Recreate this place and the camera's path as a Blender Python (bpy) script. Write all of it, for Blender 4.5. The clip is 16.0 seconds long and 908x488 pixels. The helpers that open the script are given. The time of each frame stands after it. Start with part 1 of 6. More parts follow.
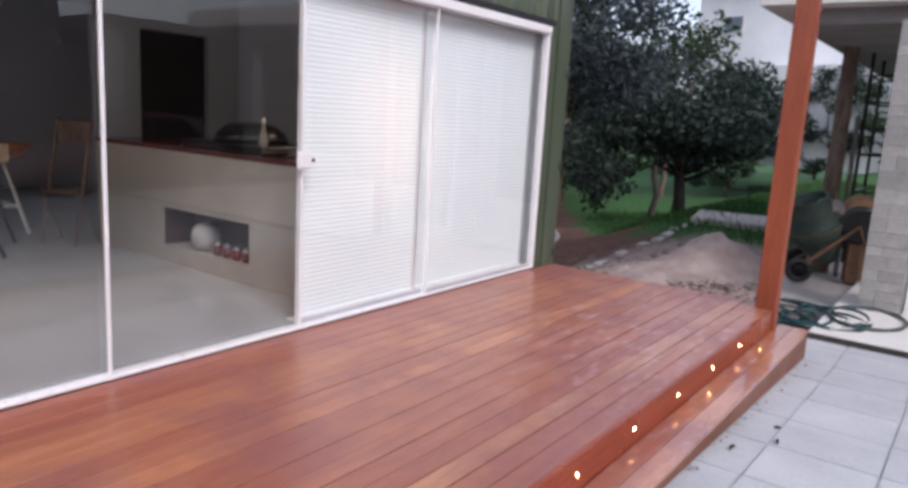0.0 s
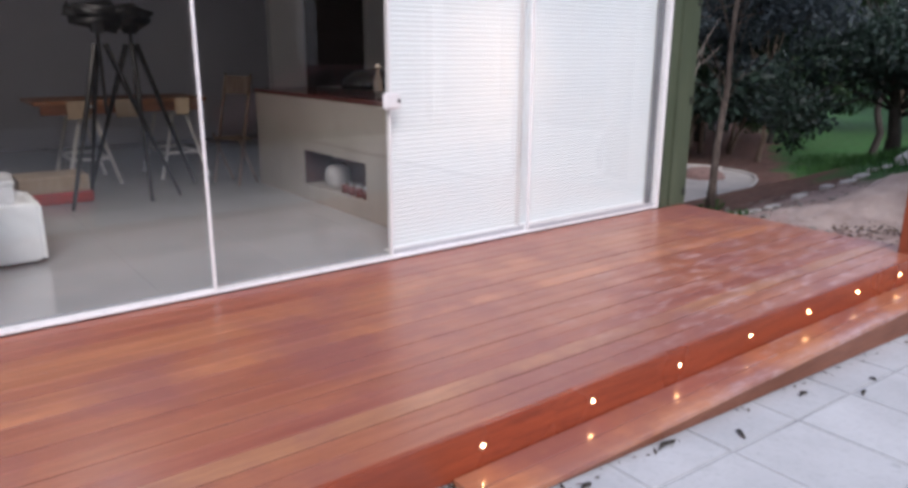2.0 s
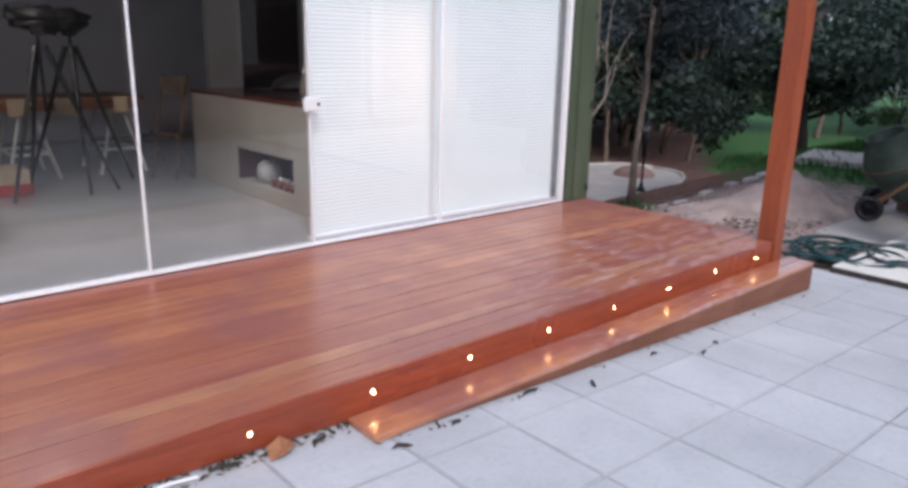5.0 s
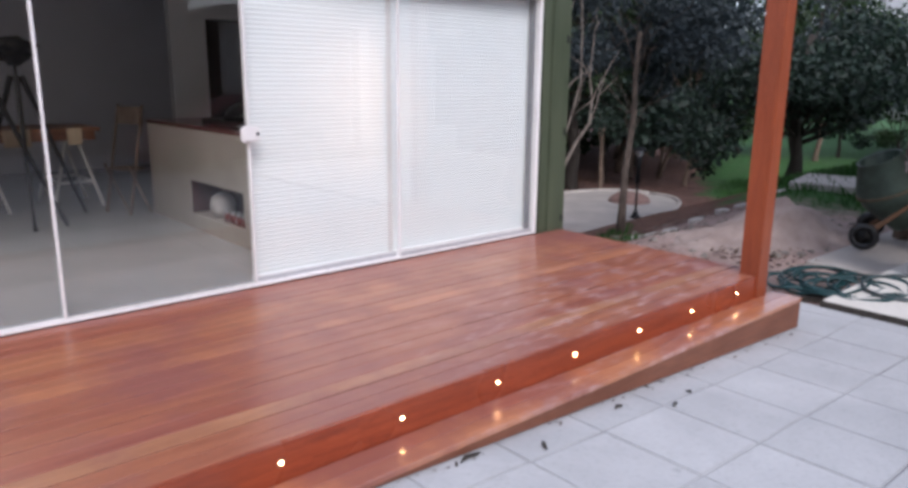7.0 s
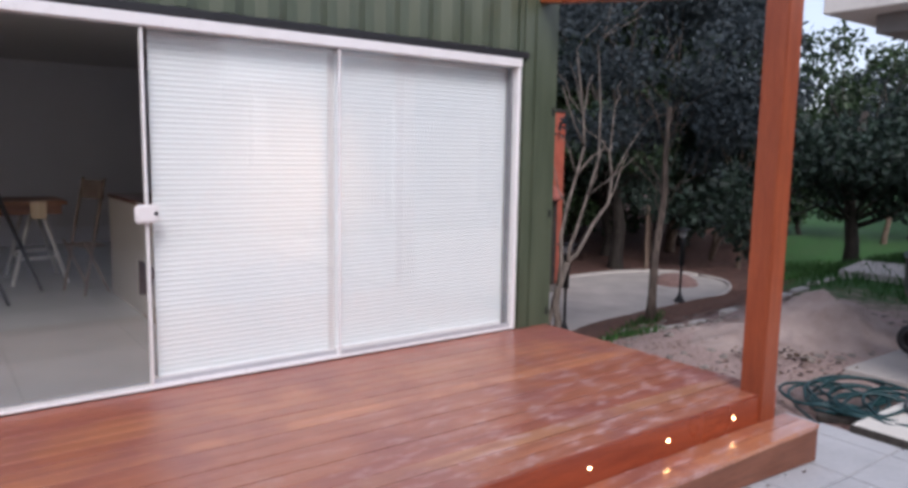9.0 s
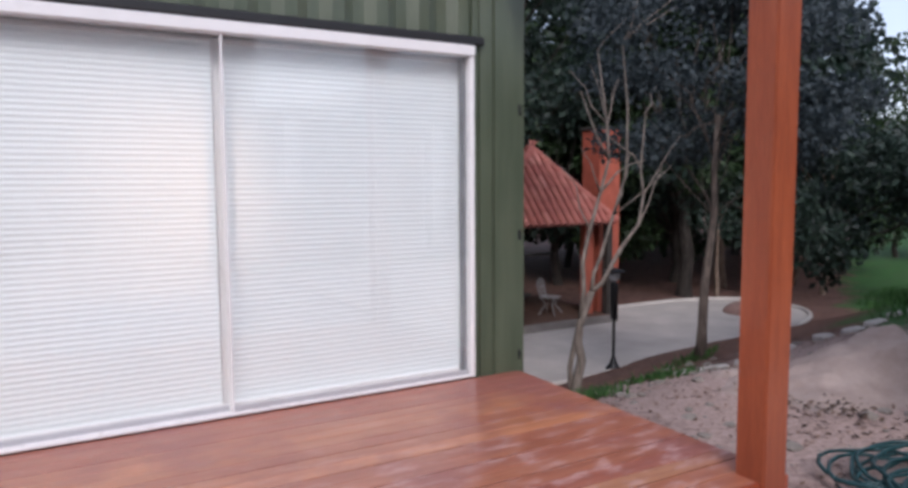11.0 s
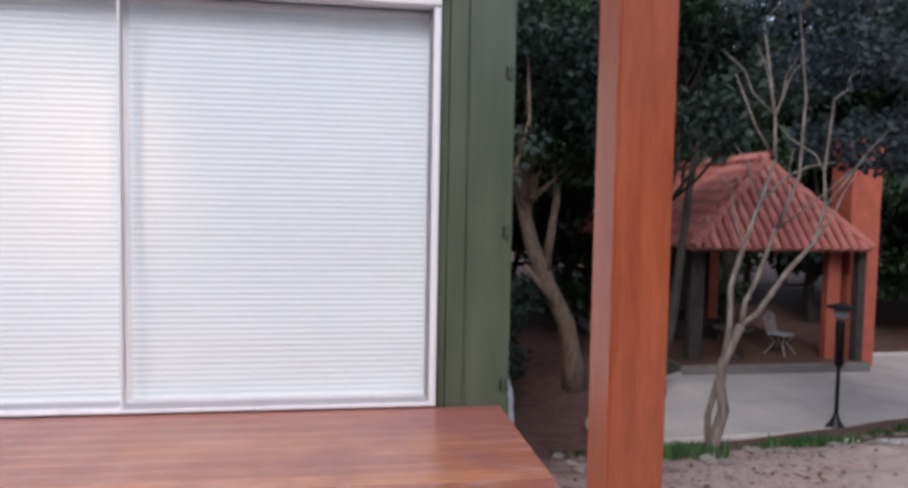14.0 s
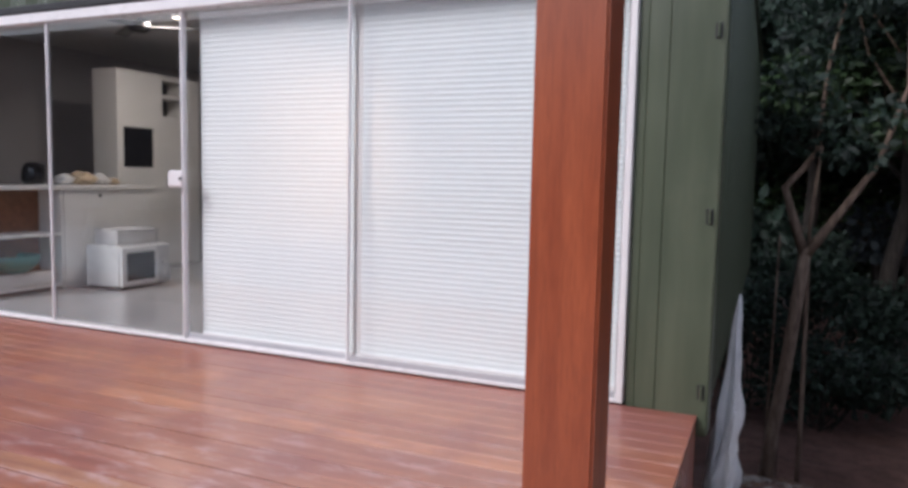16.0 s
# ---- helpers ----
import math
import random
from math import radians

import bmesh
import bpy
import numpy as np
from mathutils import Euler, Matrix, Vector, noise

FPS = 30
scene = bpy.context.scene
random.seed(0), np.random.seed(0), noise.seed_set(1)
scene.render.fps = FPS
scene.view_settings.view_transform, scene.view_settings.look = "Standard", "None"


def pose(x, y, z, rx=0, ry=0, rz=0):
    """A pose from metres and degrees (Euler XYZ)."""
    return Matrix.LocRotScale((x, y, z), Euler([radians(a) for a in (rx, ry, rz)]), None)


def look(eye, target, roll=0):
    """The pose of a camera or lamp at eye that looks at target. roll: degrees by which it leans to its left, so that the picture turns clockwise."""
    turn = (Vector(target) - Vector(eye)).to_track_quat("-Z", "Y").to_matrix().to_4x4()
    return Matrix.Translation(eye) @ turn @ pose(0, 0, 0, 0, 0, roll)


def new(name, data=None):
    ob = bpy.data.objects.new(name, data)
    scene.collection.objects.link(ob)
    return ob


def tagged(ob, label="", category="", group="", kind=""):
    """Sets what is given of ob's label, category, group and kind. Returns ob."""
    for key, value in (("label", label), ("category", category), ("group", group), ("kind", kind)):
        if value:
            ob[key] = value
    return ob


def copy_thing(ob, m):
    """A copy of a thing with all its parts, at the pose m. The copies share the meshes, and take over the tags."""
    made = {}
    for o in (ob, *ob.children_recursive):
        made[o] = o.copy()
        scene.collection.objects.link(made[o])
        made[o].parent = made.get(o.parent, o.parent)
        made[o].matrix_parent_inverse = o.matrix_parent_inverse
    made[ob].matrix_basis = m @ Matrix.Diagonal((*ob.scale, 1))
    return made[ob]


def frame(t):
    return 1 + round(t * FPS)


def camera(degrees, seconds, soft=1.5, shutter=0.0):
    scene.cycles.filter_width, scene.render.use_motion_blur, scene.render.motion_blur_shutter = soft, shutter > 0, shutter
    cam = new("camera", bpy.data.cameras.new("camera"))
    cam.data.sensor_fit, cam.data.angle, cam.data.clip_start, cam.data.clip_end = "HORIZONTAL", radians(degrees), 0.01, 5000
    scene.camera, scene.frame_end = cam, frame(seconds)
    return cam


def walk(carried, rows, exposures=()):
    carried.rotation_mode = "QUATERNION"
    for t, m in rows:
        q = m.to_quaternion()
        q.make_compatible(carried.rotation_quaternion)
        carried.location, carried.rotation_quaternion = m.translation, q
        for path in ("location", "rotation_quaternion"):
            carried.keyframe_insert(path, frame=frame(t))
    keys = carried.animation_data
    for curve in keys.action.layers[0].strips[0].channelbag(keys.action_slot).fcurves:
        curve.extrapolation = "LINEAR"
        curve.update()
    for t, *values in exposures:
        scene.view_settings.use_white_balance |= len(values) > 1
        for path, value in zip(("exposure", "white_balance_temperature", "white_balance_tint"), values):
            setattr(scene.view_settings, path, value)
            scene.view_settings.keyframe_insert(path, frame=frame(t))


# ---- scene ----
cam = camera(64.2, 16.0, soft=3.4)
PATH = [
    (0, (-5.644, -3.22, 1.351), (-4.052, -2.062, 0.994), 3.3),
    (0.5, (-5.477, -3.388, 1.287), (-3.867, -2.26, 0.921), 2.8),
    (1, (-5.323, -3.504, 1.334), (-3.84, -2.213, 0.966), 4.5),
    (1.5, (-5.248, -3.684, 1.352), (-3.945, -2.22, 0.955), 3.8),
    (2, (-5.229, -3.884, 1.334), (-4.054, -2.351, 0.818), 0.3),
    (2.5, (-5.324, -4.044, 1.337), (-4.172, -2.509, 0.771), 0.5),
    (3, (-5.382, -4.214, 1.362), (-4.24, -2.665, 0.817), 0.3),
    (3.5, (-5.41, -4.388, 1.393), (-4.349, -2.788, 0.833), 1.6),
    (4, (-5.407, -4.482, 1.395), (-4.266, -2.925, 0.871), 1.1),
    (4.5, (-5.408, -4.505, 1.41), (-4.207, -2.995, 0.881), 1.1),
    (5, (-5.398, -4.514, 1.421), (-4.116, -3.07, 0.901), 1.2),
    (5.2, (-5.391, -4.527, 1.415), (-4.074, -3.115, 0.892), 1.5),
    (7.5, (-4.618, -4.401, 1.386), (-3.331, -2.931, 0.957), 0.3),
    (8, (-4.337, -4.394, 1.358), (-2.916, -3.056, 0.919), 1.2),
    (8.5, (-4.061, -4.297, 1.371), (-2.69, -2.884, 1.019), -0.5),
    (9, (-3.785, -4.299, 1.399), (-2.605, -2.703, 1.149), 1.0),
    (9.5, (-3.473, -4.204, 1.377), (-2.287, -2.609, 1.152), 0.5),
    (12, (-1.739, -3.912, 1.222), (-0.851, -2.125, 1.093), -0.8),
    (12.5, (-1.405, -3.886, 1.189), (-0.468, -2.12, 1.103), -0.7),
    (13, (-1.085, -3.801, 1.17), (-0.21, -2.005, 1.08), -1.4),
    (13.5, (-0.774, -3.768, 1.155), (-0.331, -1.822, 1.019), 1.2),
    (14, (-0.477, -3.71, 1.084), (-0.178, -1.736, 0.962), 1.0),
    (14.5, (-0.161, -3.604, 1.097), (-0.074, -1.61, 0.977), 1.9),
    (15, (0.136, -3.606, 1.117), (-0.208, -1.646, 0.921), 2.4),
    (15.5, (0.382, -3.577, 1.084), (-0.145, -1.655, 0.916), 0.9),
    (16, (0.605, -3.46, 1.064), (-0.192, -1.635, 0.886), 1.2),
]
walk(cam, [(t, look(eye, target, roll)) for t, eye, target, roll in PATH], [(0.0, 1.12, 6150, 16), (5.0, 1.16, 6000, 13), (9.0, 1.0, 6150, 16), (12.0, 1.01, 6080, 15), (13.5, 1.07, 6080, 15), (15.0, 0.9, 6050, 14), (16.0, 0.99, 6100, 15)])

# ---- light ----
world = bpy.data.worlds.new("dusk_sky")
scene.world = world
world.use_nodes = True
wn = world.node_tree
sky = wn.nodes.new("ShaderNodeTexSky")
sky.sky_type = "NISHITA"
sky.sun_disc = False
sky.sun_elevation, sky.sun_rotation = radians(40), radians(207)
sky.air_density, sky.dust_density, sky.ozone_density = 1.0, 2.5, 1.5
wn.nodes["Background"].inputs["Strength"].default_value = 0.093
veil = wn.nodes.new("ShaderNodeMix")
veil.data_type = "RGBA"
veil.inputs[0].default_value = 0.45
veil.inputs[7].default_value = (6.2, 6.4, 7.0, 1)
wn.links.new(sky.outputs[0], veil.inputs[6])
wn.links.new(veil.outputs[2], wn.nodes["Background"].inputs["Color"])
sun = new("sun", bpy.data.lights.new("sun", "SUN"))
sun.data.energy, sun.data.angle, sun.data.color = 1.0, radians(25), (1.0, 0.95, 0.9)
sun.matrix_world = look((0, 0, 30), (4.54, 8.91, 21.6))

# ---- materials ----


class Nodes:
    """A small builder for node materials."""

    def __init__(self, name):
        self.mat = bpy.data.materials.new(name)
        self.mat.use_nodes = True
        self.tree = self.mat.node_tree
        self.bsdf = self.tree.nodes["Principled BSDF"]
        self.result = self.tree.nodes["Material Output"]

    def node(self, kind, **sockets):
        n = self.tree.nodes.new("ShaderNode" + kind)
        for key, value in sockets.items():
            self.put(n, key, value)
        return n

    def put(self, n, key, value):
        socket = n.inputs[int(key[1:])] if key[0] == "i" and key[1:].isdigit() else n.inputs[key.replace("_", " ")]
        if hasattr(value, "is_output"):
            self.tree.links.new(value, socket)
        else:
            socket.default_value = value

    def coords(self, scale=(1, 1, 1), use="Object", shift=None):
        tc = self.tree.nodes.new("ShaderNodeTexCoord")
        m = self.tree.nodes.new("ShaderNodeMapping")
        m.inputs["Scale"].default_value = scale
        self.tree.links.new(tc.outputs[use], m.inputs["Vector"])
        if shift is not None:
            self.tree.links.new(shift, m.inputs["Location"])
        return m.outputs[0]

    def noise(self, scale, detail=3.0, rough=0.55, vector=None, distortion=0.0):
        n = self.node("TexNoise", Scale=scale, Detail=detail, Roughness=rough, Distortion=distortion)
        if vector is not None:
            self.tree.links.new(vector, n.inputs["Vector"])
        return n.outputs[0]

    def ramp(self, fac, *stops):
        n = self.tree.nodes.new("ShaderNodeValToRGB")
        while len(n.color_ramp.elements) < len(stops):
            n.color_ramp.elements.new(0.5)
        for e, (at, c) in zip(n.color_ramp.elements, stops):
            e.position, e.color = at, (*(c if hasattr(c, "__len__") else (c, c, c)), 1)
        self.tree.links.new(fac, n.inputs[0])
        return n.outputs[0]

    def mix(self, fac, a, b, blend="MIX"):
        n = self.tree.nodes.new("ShaderNodeMix")
        n.data_type, n.blend_type = "RGBA", blend
        for sock, value in ((n.inputs[0], fac), (n.inputs[6], a), (n.inputs[7], b)):
            if hasattr(value, "is_output"):
                self.tree.links.new(value, sock)
            else:
                sock.default_value = (*value, 1) if hasattr(value, "__len__") else value
        return n.outputs[2]

    def math(self, op, a, b=0.0, c=0.0):
        n = self.tree.nodes.new("ShaderNodeMath")
        n.operation, n.use_clamp = op, False
        for sock, value in zip(n.inputs, (a, b, c)):
            if hasattr(value, "is_output"):
                self.tree.links.new(value, sock)
            else:
                sock.default_value = value
        return n.outputs[0]

    def bump(self, height, strength=0.3, distance=0.01):
        n = self.node("Bump", Strength=strength, Distance=distance, Height=height)
        self.tree.links.new(n.outputs[0], self.bsdf.inputs["Normal"])

    def set(self, **sockets):
        for key, value in sockets.items():
            if key == "Base_Color" and not hasattr(value, "is_output"):
                value = (*value, 1)
            self.put(self.bsdf, key, value)
        return self


def random_of(n, per_island=False):
    if per_island:
        return n.tree.nodes.new("ShaderNodeNewGeometry").outputs["Random Per Island"]
    return n.tree.nodes.new("ShaderNodeObjectInfo").outputs["Random"]


def plain(name, color, rough=0.5, metal=0.0, vary=0.12, scale=9.0, bump=0.05, coat=0.0):
    """A painted, plastic or metal surface with faint mottling and fine relief."""
    n = Nodes(name)
    v = n.coords()
    f = n.noise(scale, 4, 0.6, v)
    dark = tuple(c * (1 - vary) for c in color)
    light = tuple(min(1, c * (1 + vary)) for c in color)
    n.set(Base_Color=n.ramp(f, (0.3, dark), (0.7, light)), Metallic=metal, Coat_Weight=coat)
    n.set(Roughness=n.ramp(n.noise(scale * 3, 3, 0.6, v), (0.3, max(0.02, rough - 0.08)), (0.7, min(1, rough + 0.08))))
    if bump:
        n.bump(n.noise(scale * 14, 3, 0.6, v), bump, 0.004)
    return n.mat


def wood(name, dark, light, along, rough=0.35, stain=0.5, coat=0.0, piece=True):
    """Timber with its grain along one axis, board to board tone and weather marks."""
    n = Nodes(name)
    rnd = random_of(n)
    stretch = [1.0 if a == along else 11.0 for a in "xyz"]
    shift = n.node("CombineXYZ", X=n.math("MULTIPLY", rnd, 37.0), Y=n.math("MULTIPLY", rnd, 11.0), Z=n.math("MULTIPLY", rnd, 5.0)).outputs[0]
    v = n.coords(stretch, shift=shift if piece else None)
    grain = n.noise(2.2, 6, 0.65, v, 0.6)
    fine = n.noise(14.0, 4, 0.7, v)
    big = n.noise(1.1, 3, 0.5, n.coords((1, 1, 1), "Object", shift))
    tone = n.mix(n.ramp(grain, (0.3, 0.0), (0.7, 1.0)), dark, light)
    tone = n.mix(n.math("MULTIPLY", n.ramp(fine, (0.35, 1.0), (0.55, 0.0)), 0.35), tone, tuple(c * 0.55 for c in dark))
    tone = n.mix(n.math("MULTIPLY", n.ramp(big, (0.42, 0.0), (0.66, 1.0)), stain), tone, tuple(c * 0.72 for c in dark))
    if piece:
        hsv = n.node("HueSaturation", Color=tone, Value=n.ramp(rnd, (0.0, 0.78), (0.75, 1.08), (1.0, 1.35)), Hue=n.ramp(rnd, (0.0, 0.494), (1.0, 0.508)))
        tone = hsv.outputs[0]
    n.set(Base_Color=tone, Coat_Weight=coat, Coat_Roughness=0.25)
    n.set(Roughness=n.ramp(big, (0.3, rough - 0.08), (0.7, rough + 0.16)))
    n.bump(n.math("ADD", n.math("MULTIPLY", grain, 0.6), n.math("MULTIPLY", fine, 0.4)), 0.25, 0.004)
    return n.mat


def deck_wood(name="deck_timber", lift=(1.0, 1.0, 1.0), coat=0.42, coat_rough=0.19):
    """Oiled reddish deck timber: grain along x, boards of differing tone, pale dusty scuffs."""
    n = Nodes(name)
    rnd = random_of(n)
    shift = n.node("CombineXYZ", X=n.math("MULTIPLY", rnd, 37.0), Y=n.math("MULTIPLY", rnd, 11.0), Z=0.0).outputs[0]
    v = n.coords((1, 12, 12), shift=shift)
    grain = n.noise(1.6, 6, 0.62, v, 0.5)
    fine = n.noise(9.0, 4, 0.7, v)
    tone = n.mix(n.ramp(grain, (0.3, 0.0), (0.72, 1.0)), tuple(c * f for c, f in zip((0.285, 0.086, 0.046), lift)), tuple(c * f for c, f in zip((0.43, 0.154, 0.083), lift)))
    tone = n.mix(n.math("MULTIPLY", n.ramp(fine, (0.36, 1.0), (0.55, 0.0)), 0.24), tone, (0.15, 0.042, 0.026))
    hsv = n.node("HueSaturation", Color=tone, Value=n.ramp(rnd, (0.0, 0.84), (0.8, 1.06), (0.95, 1.3)), Hue=n.ramp(rnd, (0.0, 0.492), (1.0, 0.51)))
    # purplish foot-worn patches and pale dust, scattered towards the open end
    place = n.tree.nodes.new("ShaderNodeNewGeometry").outputs["Position"]
    blot = n.noise(1.25, 5, 0.62, place)
    worn = n.ramp(blot, (0.46, 0.0), (0.6, 0.85))
    tone = n.mix(n.math("MULTIPLY", worn, 0.85), hsv.outputs[0], (0.25, 0.086, 0.073))
    sep = n.node("SeparateXYZ", Vector=place)
    east = n.ramp(n.math("MULTIPLY_ADD", sep.outputs[0], 0.3, 1.0), (0.0, 0.0), (0.5, 1.0))
    south = n.ramp(n.math("MULTIPLY", sep.outputs[1], -0.5), (0.2, 0.15), (0.75, 1.0))
    m = n.node("Mapping", Vector=place, Scale=(5, 13, 5))
    dust = n.ramp(n.noise(1.0, 5, 0.68, m.outputs[0]), (0.51, 0.0), (0.64, 1.0))
    dust = n.math("MULTIPLY", n.math("MULTIPLY", dust, east), south)
    tone = n.mix(n.math("MULTIPLY", dust, 0.6), tone, (0.56, 0.37, 0.35))
    n.set(Base_Color=tone, Coat_Weight=coat, Coat_Roughness=coat_rough)
    n.set(Roughness=n.math("ADD", n.ramp(blot, (0.35, 0.3), (0.65, 0.48)), n.math("MULTIPLY", dust, 0.25)))
    n.bump(n.math("ADD", n.math("MULTIPLY", grain, 0.6), n.math("MULTIPLY", fine, 0.4)), 0.25, 0.004)
    return n.mat


def green_paint():
    """Olive green container paint, streaked by rain, with scuffs."""
    n = Nodes("container_paint")
    v = n.coords((6, 6, 0.7))
    streak = n.noise(1.3, 5, 0.6, v)
    blot = n.noise(2.5, 4, 0.6, n.coords())
    tone = n.mix(n.ramp(streak, (0.35, 0.0), (0.7, 1.0)), (0.058, 0.074, 0.046), (0.088, 0.106, 0.068))
    tone = n.mix(n.math("MULTIPLY", n.ramp(blot, (0.55, 0.0), (0.75, 1.0)), 0.3), tone, (0.12, 0.13, 0.08))
    n.set(Base_Color=tone, Roughness=n.ramp(blot, (0.3, 0.28), (0.7, 0.45)), Coat_Weight=0.15, Coat_Roughness=0.2)
    n.bump(n.noise(60, 3, 0.6, n.coords()), 0.08, 0.003)
    return n.mat


def concrete(name, dark, light, scale=2.0, rough=0.8, piece=False, bump=0.25):
    n = Nodes(name)
    place = n.tree.nodes.new("ShaderNodeNewGeometry").outputs["Position"]
    big = n.noise(scale, 6, 0.62, place)
    fine = n.noise(scale * 30, 4, 0.7, place)
    tone = n.mix(n.ramp(big, (0.3, 0.0), (0.7, 1.0)), dark, light)
    tone = n.mix(n.math("MULTIPLY", n.ramp(fine, (0.3, 1.0), (0.5, 0.0)), 0.25), tone, tuple(c * 0.6 for c in dark))
    spot = n.ramp(n.noise(scale * 6, 3, 0.6, place), (0.66, 0.0), (0.74, 1.0))
    tone = n.mix(n.math("MULTIPLY", spot, 0.3), tone, tuple(c * 0.55 for c in dark))
    if piece:
        tone = n.node("HueSaturation", Color=tone, Value=n.ramp(random_of(n), (0.0, 0.95), (1.0, 1.04))).outputs[0]
    n.set(Base_Color=tone, Roughness=rough)
    n.bump(n.math("ADD", n.math("MULTIPLY", big, 0.5), fine), bump, 0.006)
    return n.mat


def leafy(name, dark, light, rough=0.5):
    n = Nodes(name)
    rnd = random_of(n, True)
    tone = n.ramp(rnd, (0.0, dark), (0.6, tuple((a + b) / 2 for a, b in zip(dark, light))), (1.0, light))
    n.set(Base_Color=tone, Roughness=rough)
    t = n.node("BsdfTranslucent", Color=tone)
    m = n.node("MixShader", i0=0.25)
    n.tree.links.new(n.bsdf.outputs[0], m.inputs[1])
    n.tree.links.new(t.outputs[0], m.inputs[2])
    n.tree.links.new(m.outputs[0], n.result.inputs[0])
    return n.mat


def bark(name, dark, light):
    n = Nodes(name)
    v = n.coords((9, 9, 2))
    f = n.noise(2.0, 6, 0.65, v, 0.5)
    n.set(Base_Color=n.mix(n.ramp(f, (0.35, 0.0), (0.65, 1.0)), dark, light), Roughness=0.9)
    n.bump(f, 0.7, 0.02)
    return n.mat


def soil_and_grass():
    """The open ground: reddish soil and leaf litter, grass on the bank, paler sand by the building site."""
    n = Nodes("open_ground")
    place = n.tree.nodes.new("ShaderNodeNewGeometry").outputs["Position"]
    sep = n.node("SeparateXYZ", Vector=place)
    big = n.noise(0.7, 5, 0.6, place)
    mid = n.noise(4.0, 5, 0.65, place)
    fine = n.noise(28.0, 4, 0.7, place)
    soil = n.mix(n.ramp(mid, (0.35, 0.0), (0.65, 1.0)), (0.06, 0.026, 0.02), (0.14, 0.066, 0.052))
    litter = n.ramp(n.noise(38.0, 3, 0.75, place), (0.52, 0.0), (0.6, 1.0))
    soil = n.mix(n.math("MULTIPLY", litter, 0.55), soil, (0.2, 0.125, 0.085))
    grass = n.mix(n.ramp(fine, (0.35, 0.0), (0.65, 1.0)), (0.012, 0.056, 0.008), (0.032, 0.13, 0.018))
    grass = n.mix(n.math("MULTIPLY", n.ramp(n.noise(0.9, 5, 0.7, place), (0.45, 0.0), (0.7, 1.0)), 0.35), grass, (0.05, 0.045, 0.022))
    sand = n.mix(n.ramp(fine, (0.35, 0.0), (0.65, 1.0)), (0.23, 0.16, 0.142), (0.42, 0.31, 0.28))
    # grass takes over east of the sand, up to the far trees
    g = n.math("MULTIPLY_ADD", sep.outputs[0], 0.15, n.math("MULTIPLY_ADD", sep.outputs[1], -0.24, -0.2))
    g = n.math("ADD", g, n.math("MULTIPLY_ADD", big, 1.2, -0.6))
    tone = n.mix(n.ramp(g, (0.42, 0.0), (0.6, 1.0)), soil, grass)
    far = n.node("VectorMath", i0=place, i1=(3.6, -0.5, -0.4))
    far.operation = "DISTANCE"
    s = n.math("SUBTRACT", 1.0, n.math("MULTIPLY", far.outputs["Value"], 0.27))
    s = n.math("ADD", s, n.math("MULTIPLY_ADD", mid, 0.9, -0.45))
    tone = n.mix(n.ramp(s, (0.1, 0.0), (0.45, 1.0)), tone, sand)
    n.set(Base_Color=tone, Roughness=0.95)
    n.bump(n.math("ADD", mid, n.math("MULTIPLY", fine, 0.5)), 0.6, 0.03)
    return n.mat


def glass_material():
    """Clear sheet glass: it lets the view through, and its gloss grows towards grazing angles."""
    n = Nodes("clear_glass")
    clear = n.node("BsdfTransparent", Color=(0.965, 0.975, 0.97, 1))
    gloss = n.node("BsdfGlossy", Color=(1, 1, 1, 1), Roughness=0.01)
    w = n.node("LayerWeight", Blend=0.5)
    f = n.math("MULTIPLY_ADD", n.math("POWER", w.outputs["Facing"], 5.0), 0.96, 0.04)
    m = n.node("MixShader", i0=f)
    n.tree.links.new(clear.outputs[0], m.inputs[1])
    n.tree.links.new(gloss.outputs[0], m.inputs[2])
    n.tree.links.new(m.outputs[0], n.result.inputs[0])
    return n.mat


def blind_fabric():
    """White pleated cloth that lets some light through."""
    n = Nodes("blind_fabric")
    weave = n.noise(240, 2, 0.5, n.coords())
    tone = n.ramp(n.noise(1.5, 3, 0.5, n.coords()), (0.3, (0.865, 0.91, 0.935)), (0.7, (0.91, 0.94, 0.955)))
    n.set(Base_Color=tone, Roughness=0.85)
    n.bump(weave, 0.1, 0.001)
    t = n.node("BsdfTranslucent", Color=(0.85, 0.83, 0.8, 1))
    m = n.node("MixShader", i0=0.15)
    n.tree.links.new(n.bsdf.outputs[0], m.inputs[1])
    n.tree.links.new(t.outputs[0], m.inputs[2])
    n.tree.links.new(m.outputs[0], n.result.inputs[0])
    return n.mat


def glowing(name, color, strength):
    n = Nodes(name)
    n.set(Base_Color=color, Emission_Color=(*color, 1), Emission_Strength=strength)
    return n.mat


def stone_cladding():
    n = Nodes("stone_cladding")
    rnd = random_of(n)
    tone = n.ramp(rnd, (0.0, (0.3, 0.29, 0.27)), (0.5, (0.37, 0.355, 0.33)), (1.0, (0.43, 0.415, 0.385)))
    f = n.noise(7.0, 5, 0.65, n.coords())
    tone = n.mix(n.math("MULTIPLY", n.ramp(f, (0.35, 1.0), (0.65, 0.0)), 0.45), tone, (0.13, 0.12, 0.11))
    n.set(Base_Color=tone, Roughness=0.8)
    n.bump(f, 0.6, 0.01)
    return n.mat


